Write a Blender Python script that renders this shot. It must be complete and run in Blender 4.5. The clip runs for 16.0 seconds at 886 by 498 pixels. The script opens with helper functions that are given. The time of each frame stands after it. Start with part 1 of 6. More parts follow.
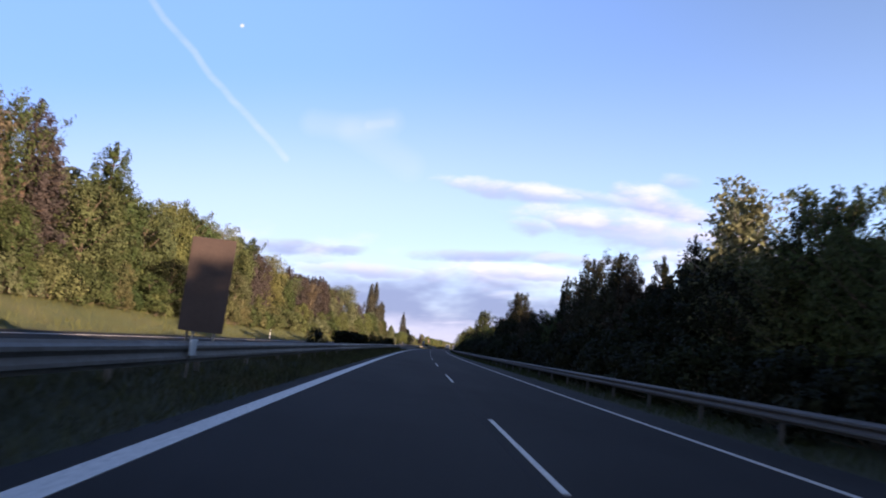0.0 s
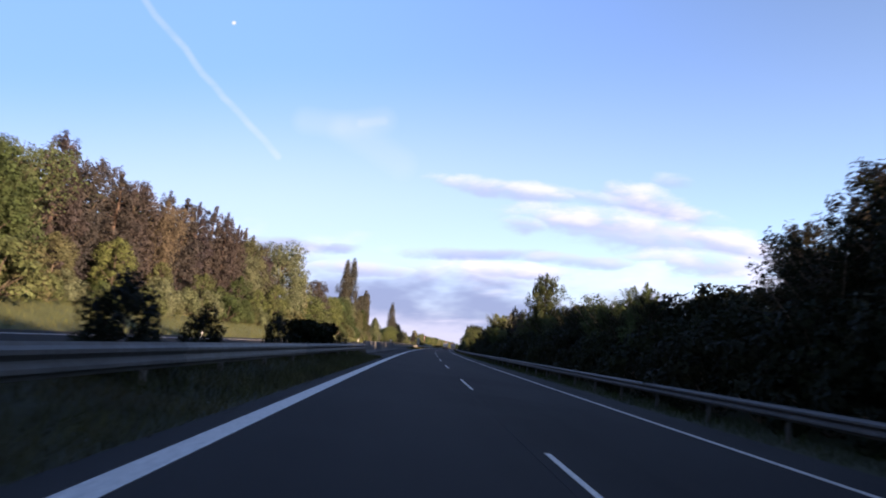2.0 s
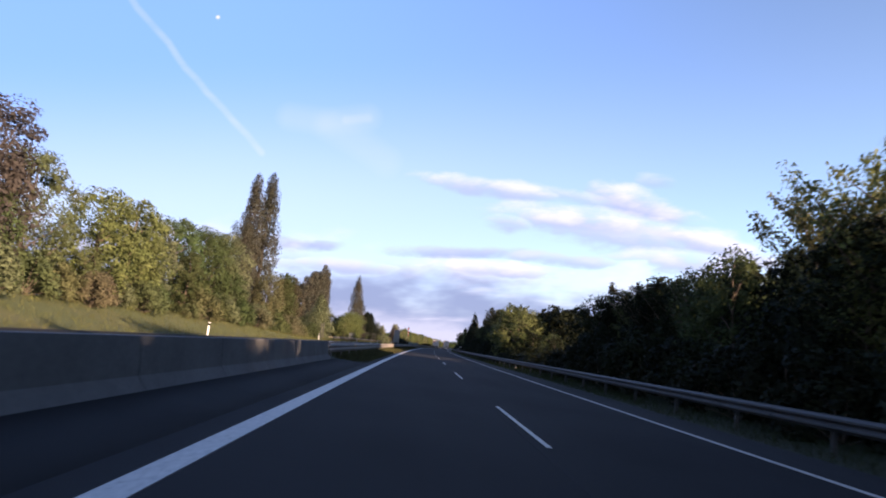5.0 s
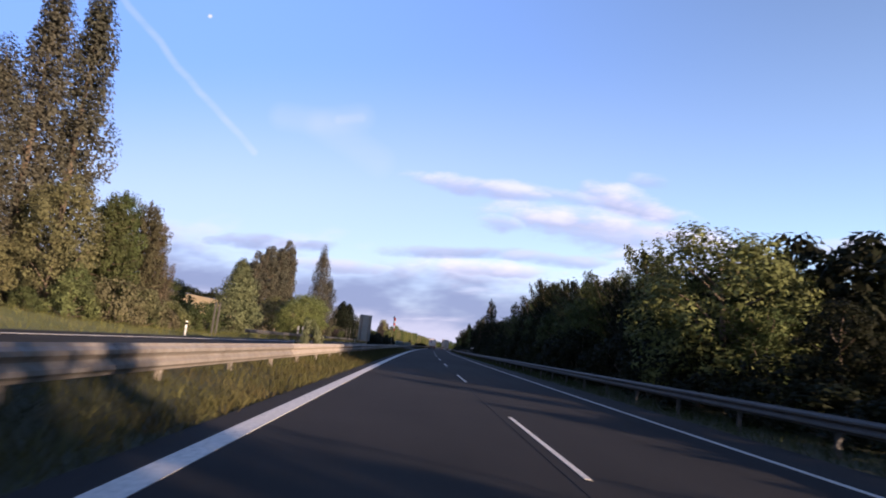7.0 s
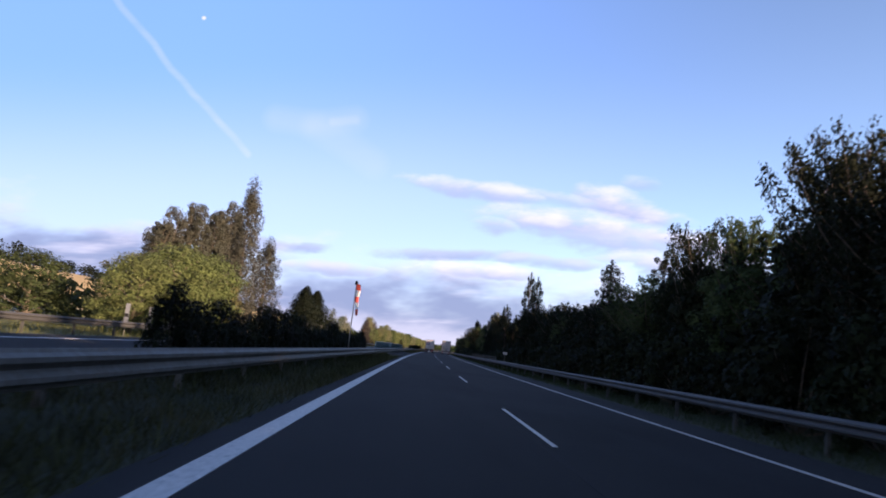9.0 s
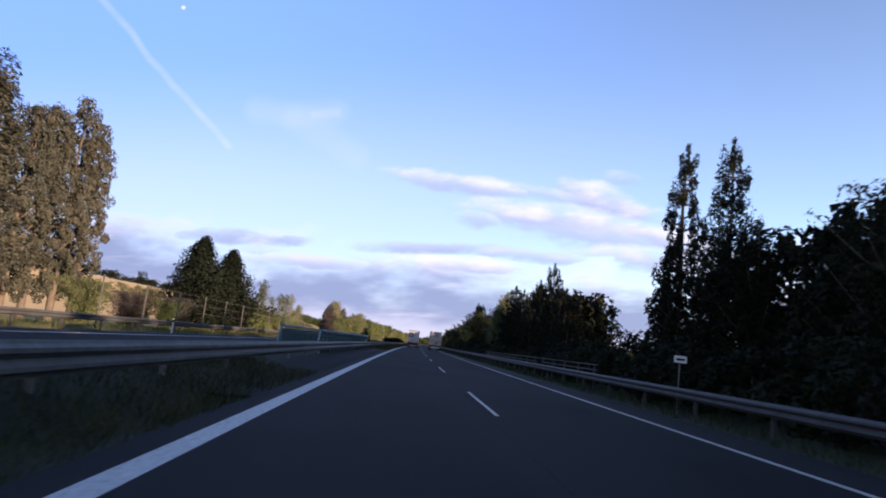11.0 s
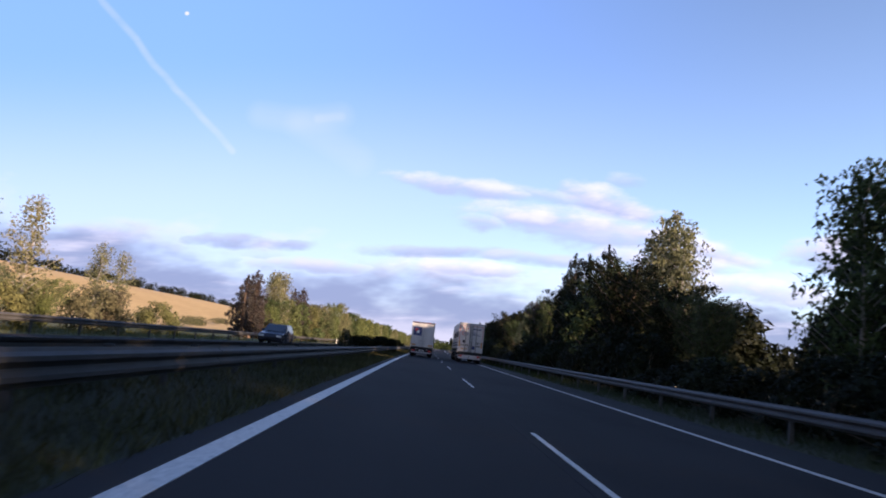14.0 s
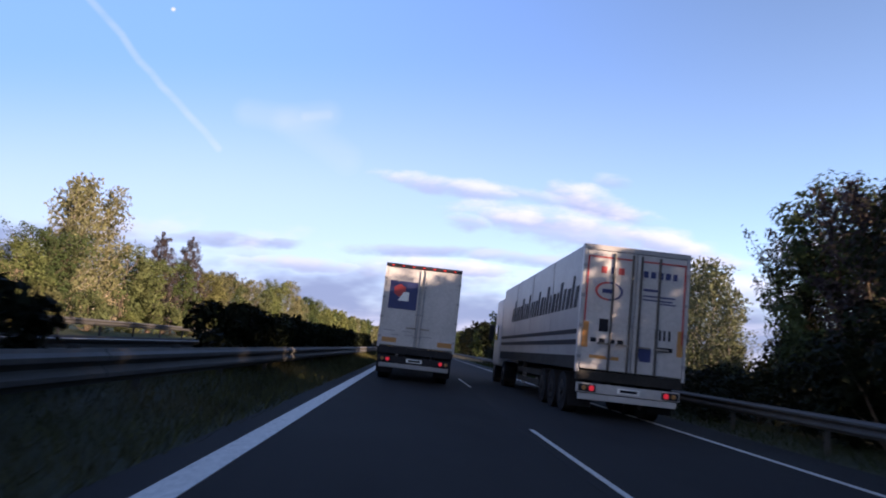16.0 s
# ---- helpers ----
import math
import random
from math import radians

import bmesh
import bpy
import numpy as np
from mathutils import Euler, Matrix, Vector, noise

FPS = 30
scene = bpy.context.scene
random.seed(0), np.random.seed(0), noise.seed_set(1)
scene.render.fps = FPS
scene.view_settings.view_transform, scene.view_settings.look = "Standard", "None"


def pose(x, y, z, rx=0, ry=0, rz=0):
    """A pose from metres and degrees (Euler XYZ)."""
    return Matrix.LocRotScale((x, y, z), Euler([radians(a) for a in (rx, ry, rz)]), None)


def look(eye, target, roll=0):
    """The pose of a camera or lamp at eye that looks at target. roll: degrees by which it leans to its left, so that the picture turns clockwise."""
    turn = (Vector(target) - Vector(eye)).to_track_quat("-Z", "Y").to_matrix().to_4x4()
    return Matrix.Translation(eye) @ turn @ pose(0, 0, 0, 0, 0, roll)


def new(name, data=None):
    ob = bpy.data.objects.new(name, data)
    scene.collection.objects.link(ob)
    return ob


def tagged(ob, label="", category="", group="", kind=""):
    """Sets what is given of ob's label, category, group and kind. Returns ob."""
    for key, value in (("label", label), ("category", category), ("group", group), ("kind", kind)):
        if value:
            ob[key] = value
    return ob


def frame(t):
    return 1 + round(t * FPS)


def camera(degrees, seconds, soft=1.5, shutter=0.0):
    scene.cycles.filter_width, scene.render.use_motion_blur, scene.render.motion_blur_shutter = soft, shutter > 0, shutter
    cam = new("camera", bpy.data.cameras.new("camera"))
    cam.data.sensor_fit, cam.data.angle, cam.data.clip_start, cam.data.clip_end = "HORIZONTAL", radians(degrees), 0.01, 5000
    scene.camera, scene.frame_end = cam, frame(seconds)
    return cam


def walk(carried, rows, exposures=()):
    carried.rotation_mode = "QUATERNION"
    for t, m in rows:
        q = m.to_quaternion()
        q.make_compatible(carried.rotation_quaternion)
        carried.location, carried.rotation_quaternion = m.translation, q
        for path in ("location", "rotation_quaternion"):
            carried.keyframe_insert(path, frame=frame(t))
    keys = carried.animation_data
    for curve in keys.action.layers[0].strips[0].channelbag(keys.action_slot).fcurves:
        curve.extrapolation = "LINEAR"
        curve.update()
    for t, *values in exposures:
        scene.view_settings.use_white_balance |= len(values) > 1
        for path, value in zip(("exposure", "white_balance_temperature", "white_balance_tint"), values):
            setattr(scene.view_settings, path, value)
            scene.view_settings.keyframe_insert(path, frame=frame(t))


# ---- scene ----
cam = camera(67.44, 16.0, soft=1.9, shutter=0.12)
PATH = (
    (0.0, 2.263, 0.00, 1.182, -2.64, 8.44, -6.49),
    (0.5, 2.257, 19.30, 1.182, -2.70, 8.46, -6.48),
    (1.0, 2.341, 38.33, 1.182, -2.96, 8.47, -6.46),
    (1.5, 2.503, 57.07, 1.182, -3.10, 8.44, -6.46),
    (2.0, 2.729, 75.53, 1.182, -3.31, 8.38, -6.47),
    (2.5, 3.033, 93.62, 1.182, -3.65, 8.34, -6.52),
    (3.0, 3.420, 111.26, 1.182, -3.90, 8.32, -6.59),
    (3.5, 3.878, 128.44, 1.182, -4.05, 8.28, -6.69),
    (4.0, 4.388, 145.17, 1.182, -4.34, 8.28, -6.75),
    (4.5, 4.985, 161.34, 1.182, -4.72, 8.33, -6.73),
    (5.0, 5.652, 176.84, 1.182, -4.74, 8.37, -6.70),
    (5.5, 6.317, 191.66, 1.182, -4.94, 8.41, -6.68),
    (6.0, 7.020, 205.82, 1.182, -5.35, 8.59, -6.66),
    (6.5, 7.700, 219.49, 1.182, -5.29, 8.46, -6.63),
    (7.0, 8.355, 232.88, 1.182, -5.32, 8.42, -6.59),
    (7.5, 9.030, 245.97, 1.182, -5.51, 8.47, -6.56),
    (8.0, 9.720, 258.77, 1.182, -5.62, 8.51, -6.55),
    (8.5, 10.427, 271.43, 1.182, -5.69, 8.58, -6.54),
    (9.0, 11.163, 284.10, 1.182, -5.83, 8.68, -6.54),
    (9.5, 12.007, 296.76, 1.182, -6.00, 8.81, -6.54),
    (10.0, 12.960, 309.43, 1.182, -6.42, 8.63, -6.52),
    (10.5, 13.907, 322.16, 1.182, -6.75, 8.57, -6.50),
    (11.0, 14.897, 335.01, 1.182, -7.40, 8.30, -6.50),
    (11.5, 15.917, 347.99, 1.182, -7.32, 8.54, -6.46),
    (12.0, 16.963, 361.09, 1.182, -7.24, 8.67, -6.30),
    (12.5, 18.027, 374.30, 1.182, -7.16, 8.66, -6.16),
    (13.0, 19.036, 387.62, 1.182, -7.15, 8.56, -6.12),
    (13.5, 20.066, 401.04, 1.182, -7.04, 8.51, -6.14),
    (14.0, 21.137, 414.55, 1.182, -7.00, 8.54, -6.20),
    (14.5, 22.236, 428.04, 1.182, -7.19, 8.58, -6.26),
    (15.0, 23.366, 441.39, 1.182, -7.55, 8.57, -6.32),
    (15.5, 24.511, 454.58, 1.182, -7.87, 8.57, -6.36),
    (16.0, 25.668, 467.63, 1.182, -8.18, 8.63, -6.40),
)
walk(cam, [(t, pose(x, y, z, 90 + pitch, roll, yaw)) for t, x, y, z, yaw, pitch, roll in PATH], ((0.0, 1.22, 6180, 30), (6.5, 1.22, 6180, 30), (7.0, 1.05, 6090, 30), (7.5, 0.84, 6000, 30), (7.9, 1.08, 6090, 30), (9.0, 1.14, 6090, 30), (16.0, 1.14, 6090, 30)))

# ---- light ----
SUN_AZ, SUN_EL = 133.0, 10.5          # degrees clockwise from +y, degrees up
sun_data = bpy.data.lights.new("sun", "SUN")
sun_data.energy, sun_data.angle, sun_data.color = 7.2, radians(0.6), (1.0, 0.76, 0.46)
to_sun = Vector((math.sin(radians(SUN_AZ)) * math.cos(radians(SUN_EL)), math.cos(radians(SUN_AZ)) * math.cos(radians(SUN_EL)), math.sin(radians(SUN_EL))))
sun = new("sun", sun_data)
sun.matrix_world = look(to_sun * 100, (0, 0, 0))

world = bpy.data.worlds.new("sky")
scene.world = world
world.use_nodes = True
WT = world.node_tree
WT.nodes.clear()


def wmath(op, a, b=None, c=None, clamp=False):
    n = WT.nodes.new("ShaderNodeMath")
    n.operation, n.use_clamp = op, clamp
    for i, v in enumerate((a, b, c)):
        if v is None:
            continue
        if isinstance(v, (int, float)):
            n.inputs[i].default_value = v
        else:
            WT.links.new(v, n.inputs[i])
    return n.outputs[0]


def wdot(vec, axis):
    n = WT.nodes.new("ShaderNodeVectorMath")
    n.operation = "DOT_PRODUCT"
    WT.links.new(vec, n.inputs[0])
    n.inputs[1].default_value = axis
    return n.outputs["Value"]


def wsmooth(v, lo, hi):
    n = WT.nodes.new("ShaderNodeMapRange")
    n.interpolation_type = "SMOOTHSTEP"
    WT.links.new(v, n.inputs[0])
    n.inputs[1].default_value, n.inputs[2].default_value = lo, hi
    return n.outputs[0]


def wnoise(x, y, scale, detail=4.0, rough=0.55):
    comb = WT.nodes.new("ShaderNodeCombineXYZ")
    WT.links.new(x, comb.inputs[0])
    WT.links.new(y, comb.inputs[1])
    n = WT.nodes.new("ShaderNodeTexNoise")
    WT.links.new(comb.outputs[0], n.inputs["Vector"])
    n.inputs["Scale"].default_value, n.inputs["Detail"].default_value, n.inputs["Roughness"].default_value = scale, detail, rough
    return n.outputs[0]


sky = WT.nodes.new("ShaderNodeTexSky")
sky.sky_type, sky.sun_disc = "NISHITA", False
sky.sun_elevation, sky.sun_rotation = radians(SUN_EL), radians(360 - SUN_AZ)
sky.altitude, sky.air_density, sky.dust_density, sky.ozone_density = 300, 1.0, 0.35, 1.6
coord = WT.nodes.new("ShaderNodeTexCoord").outputs["Generated"]
# flat chart of the sky ahead on the camera's 7 s axes: u right, v up
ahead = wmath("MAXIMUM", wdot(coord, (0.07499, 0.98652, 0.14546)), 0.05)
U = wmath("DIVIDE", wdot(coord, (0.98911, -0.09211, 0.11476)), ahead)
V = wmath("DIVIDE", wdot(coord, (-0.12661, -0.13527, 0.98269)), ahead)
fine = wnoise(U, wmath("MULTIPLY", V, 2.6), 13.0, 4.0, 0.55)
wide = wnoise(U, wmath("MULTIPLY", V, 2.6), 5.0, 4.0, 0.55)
# focal length in pixels; cloud places are set by pixel to fit the view
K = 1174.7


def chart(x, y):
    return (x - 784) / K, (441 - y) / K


def blob(x, y, a, b, turn, dens, lit=1.0, ragged=0.95):
    """A cloud's mask and how high in the cloud a place lies (0 at its base, 1 at its top)."""
    u0, v0 = chart(x, y)
    c, s = math.cos(radians(turn)), math.sin(radians(turn))
    du, dv = wmath("SUBTRACT", U, u0), wmath("SUBTRACT", V, v0)
    p = wmath("ADD", wmath("MULTIPLY", du, c * K / a), wmath("MULTIPLY", dv, s * K / a))
    q = wmath("ADD", wmath("MULTIPLY", du, -s * K / b), wmath("MULTIPLY", dv, c * K / b))
    r = wmath("ADD", wmath("MULTIPLY", p, p), wmath("MULTIPLY", q, q))
    m = wmath("SUBTRACT", 1.0, r)
    m = wmath("ADD", m, wmath("MULTIPLY", wmath("SUBTRACT", fine, 0.5), ragged * 2.4))
    m = wmath("MULTIPLY", wsmooth(m, 0.05, 1.1), dens)
    return m, wsmooth(wmath("ADD", q, wmath("MULTIPLY", wmath("SUBTRACT", fine, 0.5), 1.6)), -0.5, 0.7)


CLOUDS = (  # pixel place in that view, half length, half height, slope, density, share of sunlight
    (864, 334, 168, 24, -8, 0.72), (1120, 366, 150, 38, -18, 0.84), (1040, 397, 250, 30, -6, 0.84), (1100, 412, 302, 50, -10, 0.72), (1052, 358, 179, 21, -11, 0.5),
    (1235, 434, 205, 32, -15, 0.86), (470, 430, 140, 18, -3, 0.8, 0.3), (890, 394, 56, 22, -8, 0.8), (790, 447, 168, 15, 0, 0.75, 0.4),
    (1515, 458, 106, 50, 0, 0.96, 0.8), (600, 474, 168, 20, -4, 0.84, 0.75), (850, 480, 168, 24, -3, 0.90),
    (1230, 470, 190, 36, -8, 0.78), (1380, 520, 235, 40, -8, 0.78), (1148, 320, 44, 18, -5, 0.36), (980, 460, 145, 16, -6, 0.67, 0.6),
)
mask, high = None, None
for row in CLOUDS:
    m, h = blob(*row)
    lit = row[6] if len(row) > 6 else 1.0
    if mask is None:
        mask, high = m, wmath("MULTIPLY", m, wmath("MULTIPLY_ADD", h, 0.78 * lit, 0.22 * lit))
    else:
        mask, high = wmath("MAXIMUM", mask, m), wmath("MAXIMUM", high, wmath("MULTIPLY", m, wmath("MULTIPLY_ADD", h, 0.78 * lit, 0.22 * lit)))
# the bank of cloud along the horizon, all round
up = wdot(coord, (0.0, 0.0, 1.0))
bank = wmath("MULTIPLY", wsmooth(wmath("ADD", up, wmath("MULTIPLY", wmath("SUBTRACT", wide, 0.5), -0.22)), 0.135, 0.06), 0.93)
banktop = wmath("MULTIPLY", wsmooth(wmath("ADD", up, wmath("MULTIPLY", wmath("SUBTRACT", fine, 0.5), 0.05)), 0.085, 0.135), 0.9)
low = wsmooth(wmath("ADD", up, wmath("MULTIPLY", wmath("SUBTRACT", fine, 0.5), 0.05)), 0.052, 0.018)
rolls = wmath("MULTIPLY", wsmooth(wnoise(U, wmath("MULTIPLY", V, 7.0), 4.5, 4.0, 0.55), 0.5, 0.72), 0.55)
mask = wmath("MAXIMUM", mask, bank)
high = wmath("MAXIMUM", high, wmath("MULTIPLY", bank, wmath("MAXIMUM", wmath("MAXIMUM", banktop, rolls), wmath("MULTIPLY", low, 0.5))))


def streak(points, half, dens):
    """A soft line in the chart: the least distance to its pieces."""
    best = None
    for (x0, y0), (x1, y1) in zip(points, points[1:]):
        (u0, v0), (u1, v1) = chart(x0, y0), chart(x1, y1)
        ln = math.hypot(u1 - u0, v1 - v0)
        tu, tv = (u1 - u0) / ln, (v1 - v0) / ln
        du, dv = wmath("SUBTRACT", U, u0), wmath("SUBTRACT", V, v0)
        along = wmath("MINIMUM", wmath("MAXIMUM", wmath("ADD", wmath("MULTIPLY", du, tu), wmath("MULTIPLY", dv, tv)), 0.0), ln)
        eu, ev = wmath("SUBTRACT", du, wmath("MULTIPLY", along, tu)), wmath("SUBTRACT", dv, wmath("MULTIPLY", along, tv))
        d = wmath("SQRT", wmath("ADD", wmath("MULTIPLY", eu, eu), wmath("MULTIPLY", ev, ev)))
        best = d if best is None else wmath("MINIMUM", best, d)
    return wmath("MULTIPLY", wsmooth(best, half / K, 0.15 * half / K), dens)


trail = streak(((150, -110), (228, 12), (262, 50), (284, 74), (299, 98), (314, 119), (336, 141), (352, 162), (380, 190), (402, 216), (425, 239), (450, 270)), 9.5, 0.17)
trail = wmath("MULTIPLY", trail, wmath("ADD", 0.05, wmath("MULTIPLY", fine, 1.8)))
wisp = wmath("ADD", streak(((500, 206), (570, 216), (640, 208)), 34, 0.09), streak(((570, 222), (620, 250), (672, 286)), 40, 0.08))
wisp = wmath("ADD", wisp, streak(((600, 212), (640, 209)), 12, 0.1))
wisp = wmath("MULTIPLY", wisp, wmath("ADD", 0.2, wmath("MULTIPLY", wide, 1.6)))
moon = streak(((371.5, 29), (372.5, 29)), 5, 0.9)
thin = wmath("MAXIMUM", wmath("MAXIMUM", trail, wisp, clamp=True), moon)
mask = wmath("MAXIMUM", mask, thin, clamp=True)
high = wmath("MAXIMUM", high, thin)
tone = wmath("DIVIDE", high, wmath("MAXIMUM", mask, 0.02), clamp=True)
ramp = WT.nodes.new("ShaderNodeMix")
ramp.data_type = "RGBA"
WT.links.new(tone, ramp.inputs[0])
ramp.inputs[6].default_value, ramp.inputs[7].default_value = (0.28, 0.36, 0.52, 1), (0.95, 0.95, 0.98, 1)
bg_sky, bg_cloud = WT.nodes.new("ShaderNodeBackground"), WT.nodes.new("ShaderNodeBackground")
WT.links.new(sky.outputs[0], bg_sky.inputs[0])
bg_sky.inputs[1].default_value = 0.093
# pale blue gradient painted over the sky, brightening it towards the chart's left
left_lift = wmath("MULTIPLY", wmath("MULTIPLY", wsmooth(U, 0.7, -0.4), wsmooth(ahead, 0.06, 0.5)), 0.5)
bg_lift, lifted = WT.nodes.new("ShaderNodeBackground"), WT.nodes.new("ShaderNodeMixShader")
pale = WT.nodes.new("ShaderNodeMix")
pale.data_type = "RGBA"
WT.links.new(wsmooth(V, 0.30, 0.06), pale.inputs[0])
pale.inputs[6].default_value, pale.inputs[7].default_value = (0.175, 0.378, 0.82, 1), (0.375, 0.515, 0.745, 1)
WT.links.new(pale.outputs[2], bg_lift.inputs[0])
WT.links.new(left_lift, lifted.inputs[0])
WT.links.new(bg_sky.outputs[0], lifted.inputs[1])
WT.links.new(bg_lift.outputs[0], lifted.inputs[2])
WT.links.new(ramp.outputs[2], bg_cloud.inputs[0])
bg_cloud.inputs[1].default_value = 0.515
mix = WT.nodes.new("ShaderNodeMixShader")
WT.links.new(mask, mix.inputs[0])
WT.links.new(lifted.outputs[0], mix.inputs[1])
WT.links.new(bg_cloud.outputs[0], mix.inputs[2])
out = WT.nodes.new("ShaderNodeOutputWorld")
WT.links.new(mix.outputs[0], out.inputs[0])

# ---- materials ----


class Mat:
    """A node material under construction: m.n adds a node, m.link joins two sockets."""

    def __init__(self, name, rough=0.7, metal=0.0, spec=0.4):
        self.mat = bpy.data.materials.new(name)
        self.mat.use_nodes = True
        self.t = self.mat.node_tree
        self.b = self.t.nodes["Principled BSDF"]
        self.b.inputs["Roughness"].default_value = rough
        self.b.inputs["Metallic"].default_value = metal
        self.b.inputs["Specular IOR Level"].default_value = spec
        self.pos = None

    def n(self, kind):
        return self.t.nodes.new(kind)

    def link(self, a, b):
        self.t.links.new(a, b)

    def place(self):
        if self.pos is None:
            self.pos = self.n("ShaderNodeTexCoord").outputs["Object"]
        return self.pos

    def noise(self, scale, detail=4.0, rough=0.6, stretch=None):
        vec = self.place()
        if stretch:
            mp = self.n("ShaderNodeMapping")
            mp.inputs["Scale"].default_value = stretch
            self.link(vec, mp.inputs[0])
            vec = mp.outputs[0]
        t = self.n("ShaderNodeTexNoise")
        t.inputs["Scale"].default_value, t.inputs["Detail"].default_value, t.inputs["Roughness"].default_value = scale, detail, rough
        self.link(vec, t.inputs["Vector"])
        return t.outputs[0]

    def ramp(self, fac, stops):
        r = self.n("ShaderNodeValToRGB")
        el = r.color_ramp.elements
        while len(el) < len(stops):
            el.new(0.5)
        for e, (p, c) in zip(el, stops):
            e.position, e.color = p, (*c, 1)
        self.link(fac, r.inputs[0])
        return r.outputs[0]

    def mixc(self, fac, a, b, mode="MIX"):
        m = self.n("ShaderNodeMix")
        m.data_type, m.blend_type = "RGBA", mode
        for sock, v in ((0, fac), (6, a), (7, b)):
            if isinstance(v, (int, float)):
                m.inputs[sock].default_value = v
            elif isinstance(v, tuple):
                m.inputs[sock].default_value = (*v, 1)
            else:
                self.link(v, m.inputs[sock])
        return m.outputs[2]

    def bump(self, height, strength=0.3, dist=0.02):
        b = self.n("ShaderNodeBump")
        b.inputs["Strength"].default_value, b.inputs["Distance"].default_value = strength, dist
        self.link(height, b.inputs["Height"])
        self.link(b.outputs[0], self.b.inputs["Normal"])

    def done(self, color=None):
        if isinstance(color, tuple):
            self.b.inputs["Base Color"].default_value = (*color, 1)
        elif color is not None:
            self.link(color, self.b.inputs["Base Color"])
        return self.mat


def plain(name, color, rough=0.6, metal=0.0, vary=0.25, scale=3.0, bump=0.0):
    m = Mat(name, rough, metal)
    lo, hi = tuple(c * (1 - vary) for c in color), tuple(min(1, c * (1 + vary)) for c in color)
    big = m.ramp(m.noise(scale, 5.0), [(0.3, lo), (0.7, hi)])
    col = m.mixc(0.35, big, m.ramp(m.noise(scale * 14, 3.0), [(0.35, lo), (0.65, hi)]))
    if bump:
        m.bump(m.noise(scale * 20, 3.0), bump, 0.01)
    return m.done(col)


def asphalt_material(name, base):
    m = Mat(name, 0.9, 0.0, 0.1)
    grain = m.noise(55.0, 3.0, 0.8)
    worn = m.noise(0.45, 5.0, 0.6, (1.0, 0.08, 1.0))
    patch = m.noise(0.12, 4.0, 0.55)
    c = m.ramp(worn, [(0.3, tuple(v * 0.66 for v in base)), (0.7, tuple(v * 1.38 for v in base))])
    c = m.mixc(m.ramp(patch, [(0.42, (0, 0, 0)), (0.58, (0.6, 0.6, 0.6))]), c, tuple(v * 1.5 for v in base))
    c = m.mixc(0.5, c, m.ramp(grain, [(0.3, (0.55, 0.55, 0.55)), (0.7, (1.4, 1.4, 1.4))]), "MULTIPLY")
    m.bump(grain, 0.5, 0.01)
    return m.done(c)


def paint_line_material():
    m = Mat("road_paint", 0.55)
    wear = m.noise(14.0, 6.0, 0.7)
    c = m.ramp(wear, [(0.30, (0.12, 0.12, 0.12)), (0.42, (0.37, 0.355, 0.325)), (0.7, (0.60, 0.57, 0.52))])
    return m.done(c)


def soil_material(name, k):
    m = Mat(name, 0.95)
    big = m.ramp(m.noise(0.25, 5.0), [(0.3, (0.020 * k, 0.031 * k, 0.009 * k)), (0.5, (0.034 * k, 0.042 * k, 0.014 * k)), (0.72, (0.062 * k, 0.054 * k, 0.024 * k))])
    c = m.mixc(0.55, big, m.ramp(m.noise(9.0, 5.0, 0.7), [(0.3, (0.018 * k, 0.028 * k, 0.008 * k)), (0.7, (0.062 * k, 0.068 * k, 0.024 * k))]))
    m.bump(m.noise(12.0, 4.0, 0.7), 0.8, 0.08)
    return m.done(c)


def field_material():
    m = Mat("stubble_field", 0.95)
    c = m.ramp(m.noise(0.02, 4.0), [(0.35, (0.33, 0.23, 0.085)), (0.65, (0.42, 0.30, 0.12))])
    c = m.mixc(0.4, c, m.ramp(m.noise(0.6, 4.0, 0.6, (1, 0.15, 1)), [(0.3, (0.26, 0.18, 0.07)), (0.7, (0.45, 0.33, 0.14))]))
    return m.done(c)


def leaf_material(name, tints, spread=0.36, stain=0.5):
    """Leaves: each tree takes its own tint between the ones given, each leaf its own lightness."""
    m = Mat(name, 0.75, 0.0, 0.12)
    rnd = m.n("ShaderNodeObjectInfo").outputs["Random"]
    isl = m.n("ShaderNodeNewGeometry").outputs["Random Per Island"]
    k = len(tints)
    tree = m.ramp(rnd, [(i / max(1, k - 1), t) for i, t in enumerate(tints)])
    shade = m.ramp(isl, [(0.0, (1 - spread,) * 3), (0.75, (1.0,) * 3), (1.0, (1 + spread * 1.2,) * 3)])
    c = m.mixc(1.0, tree, shade, "MULTIPLY")
    # noise darkens groups of leaves, in place of shaded gaps between clumps
    c = m.mixc(1.0, c, m.ramp(m.noise(1.1, 3.0, 0.6), [(0.33, (0.52,) * 3), (0.5, (0.98,) * 3), (0.68, (1.32,) * 3)]), "MULTIPLY")
    warm = m.ramp(m.noise(0.5, 3.0), [(0.45, (0, 0, 0)), (0.75, (stain,) * 3)])
    c = m.mixc(warm, c, (0.13, 0.095, 0.045))
    m.done(c)
    tr = m.n("ShaderNodeBsdfTranslucent")
    m.link(c, tr.inputs[0])
    ms = m.n("ShaderNodeMixShader")
    ms.inputs[0].default_value = 0.22
    m.link(m.b.outputs[0], ms.inputs[1])
    m.link(tr.outputs[0], ms.inputs[2])
    m.link(ms.outputs[0], m.t.nodes["Material Output"].inputs[0])
    return m.mat


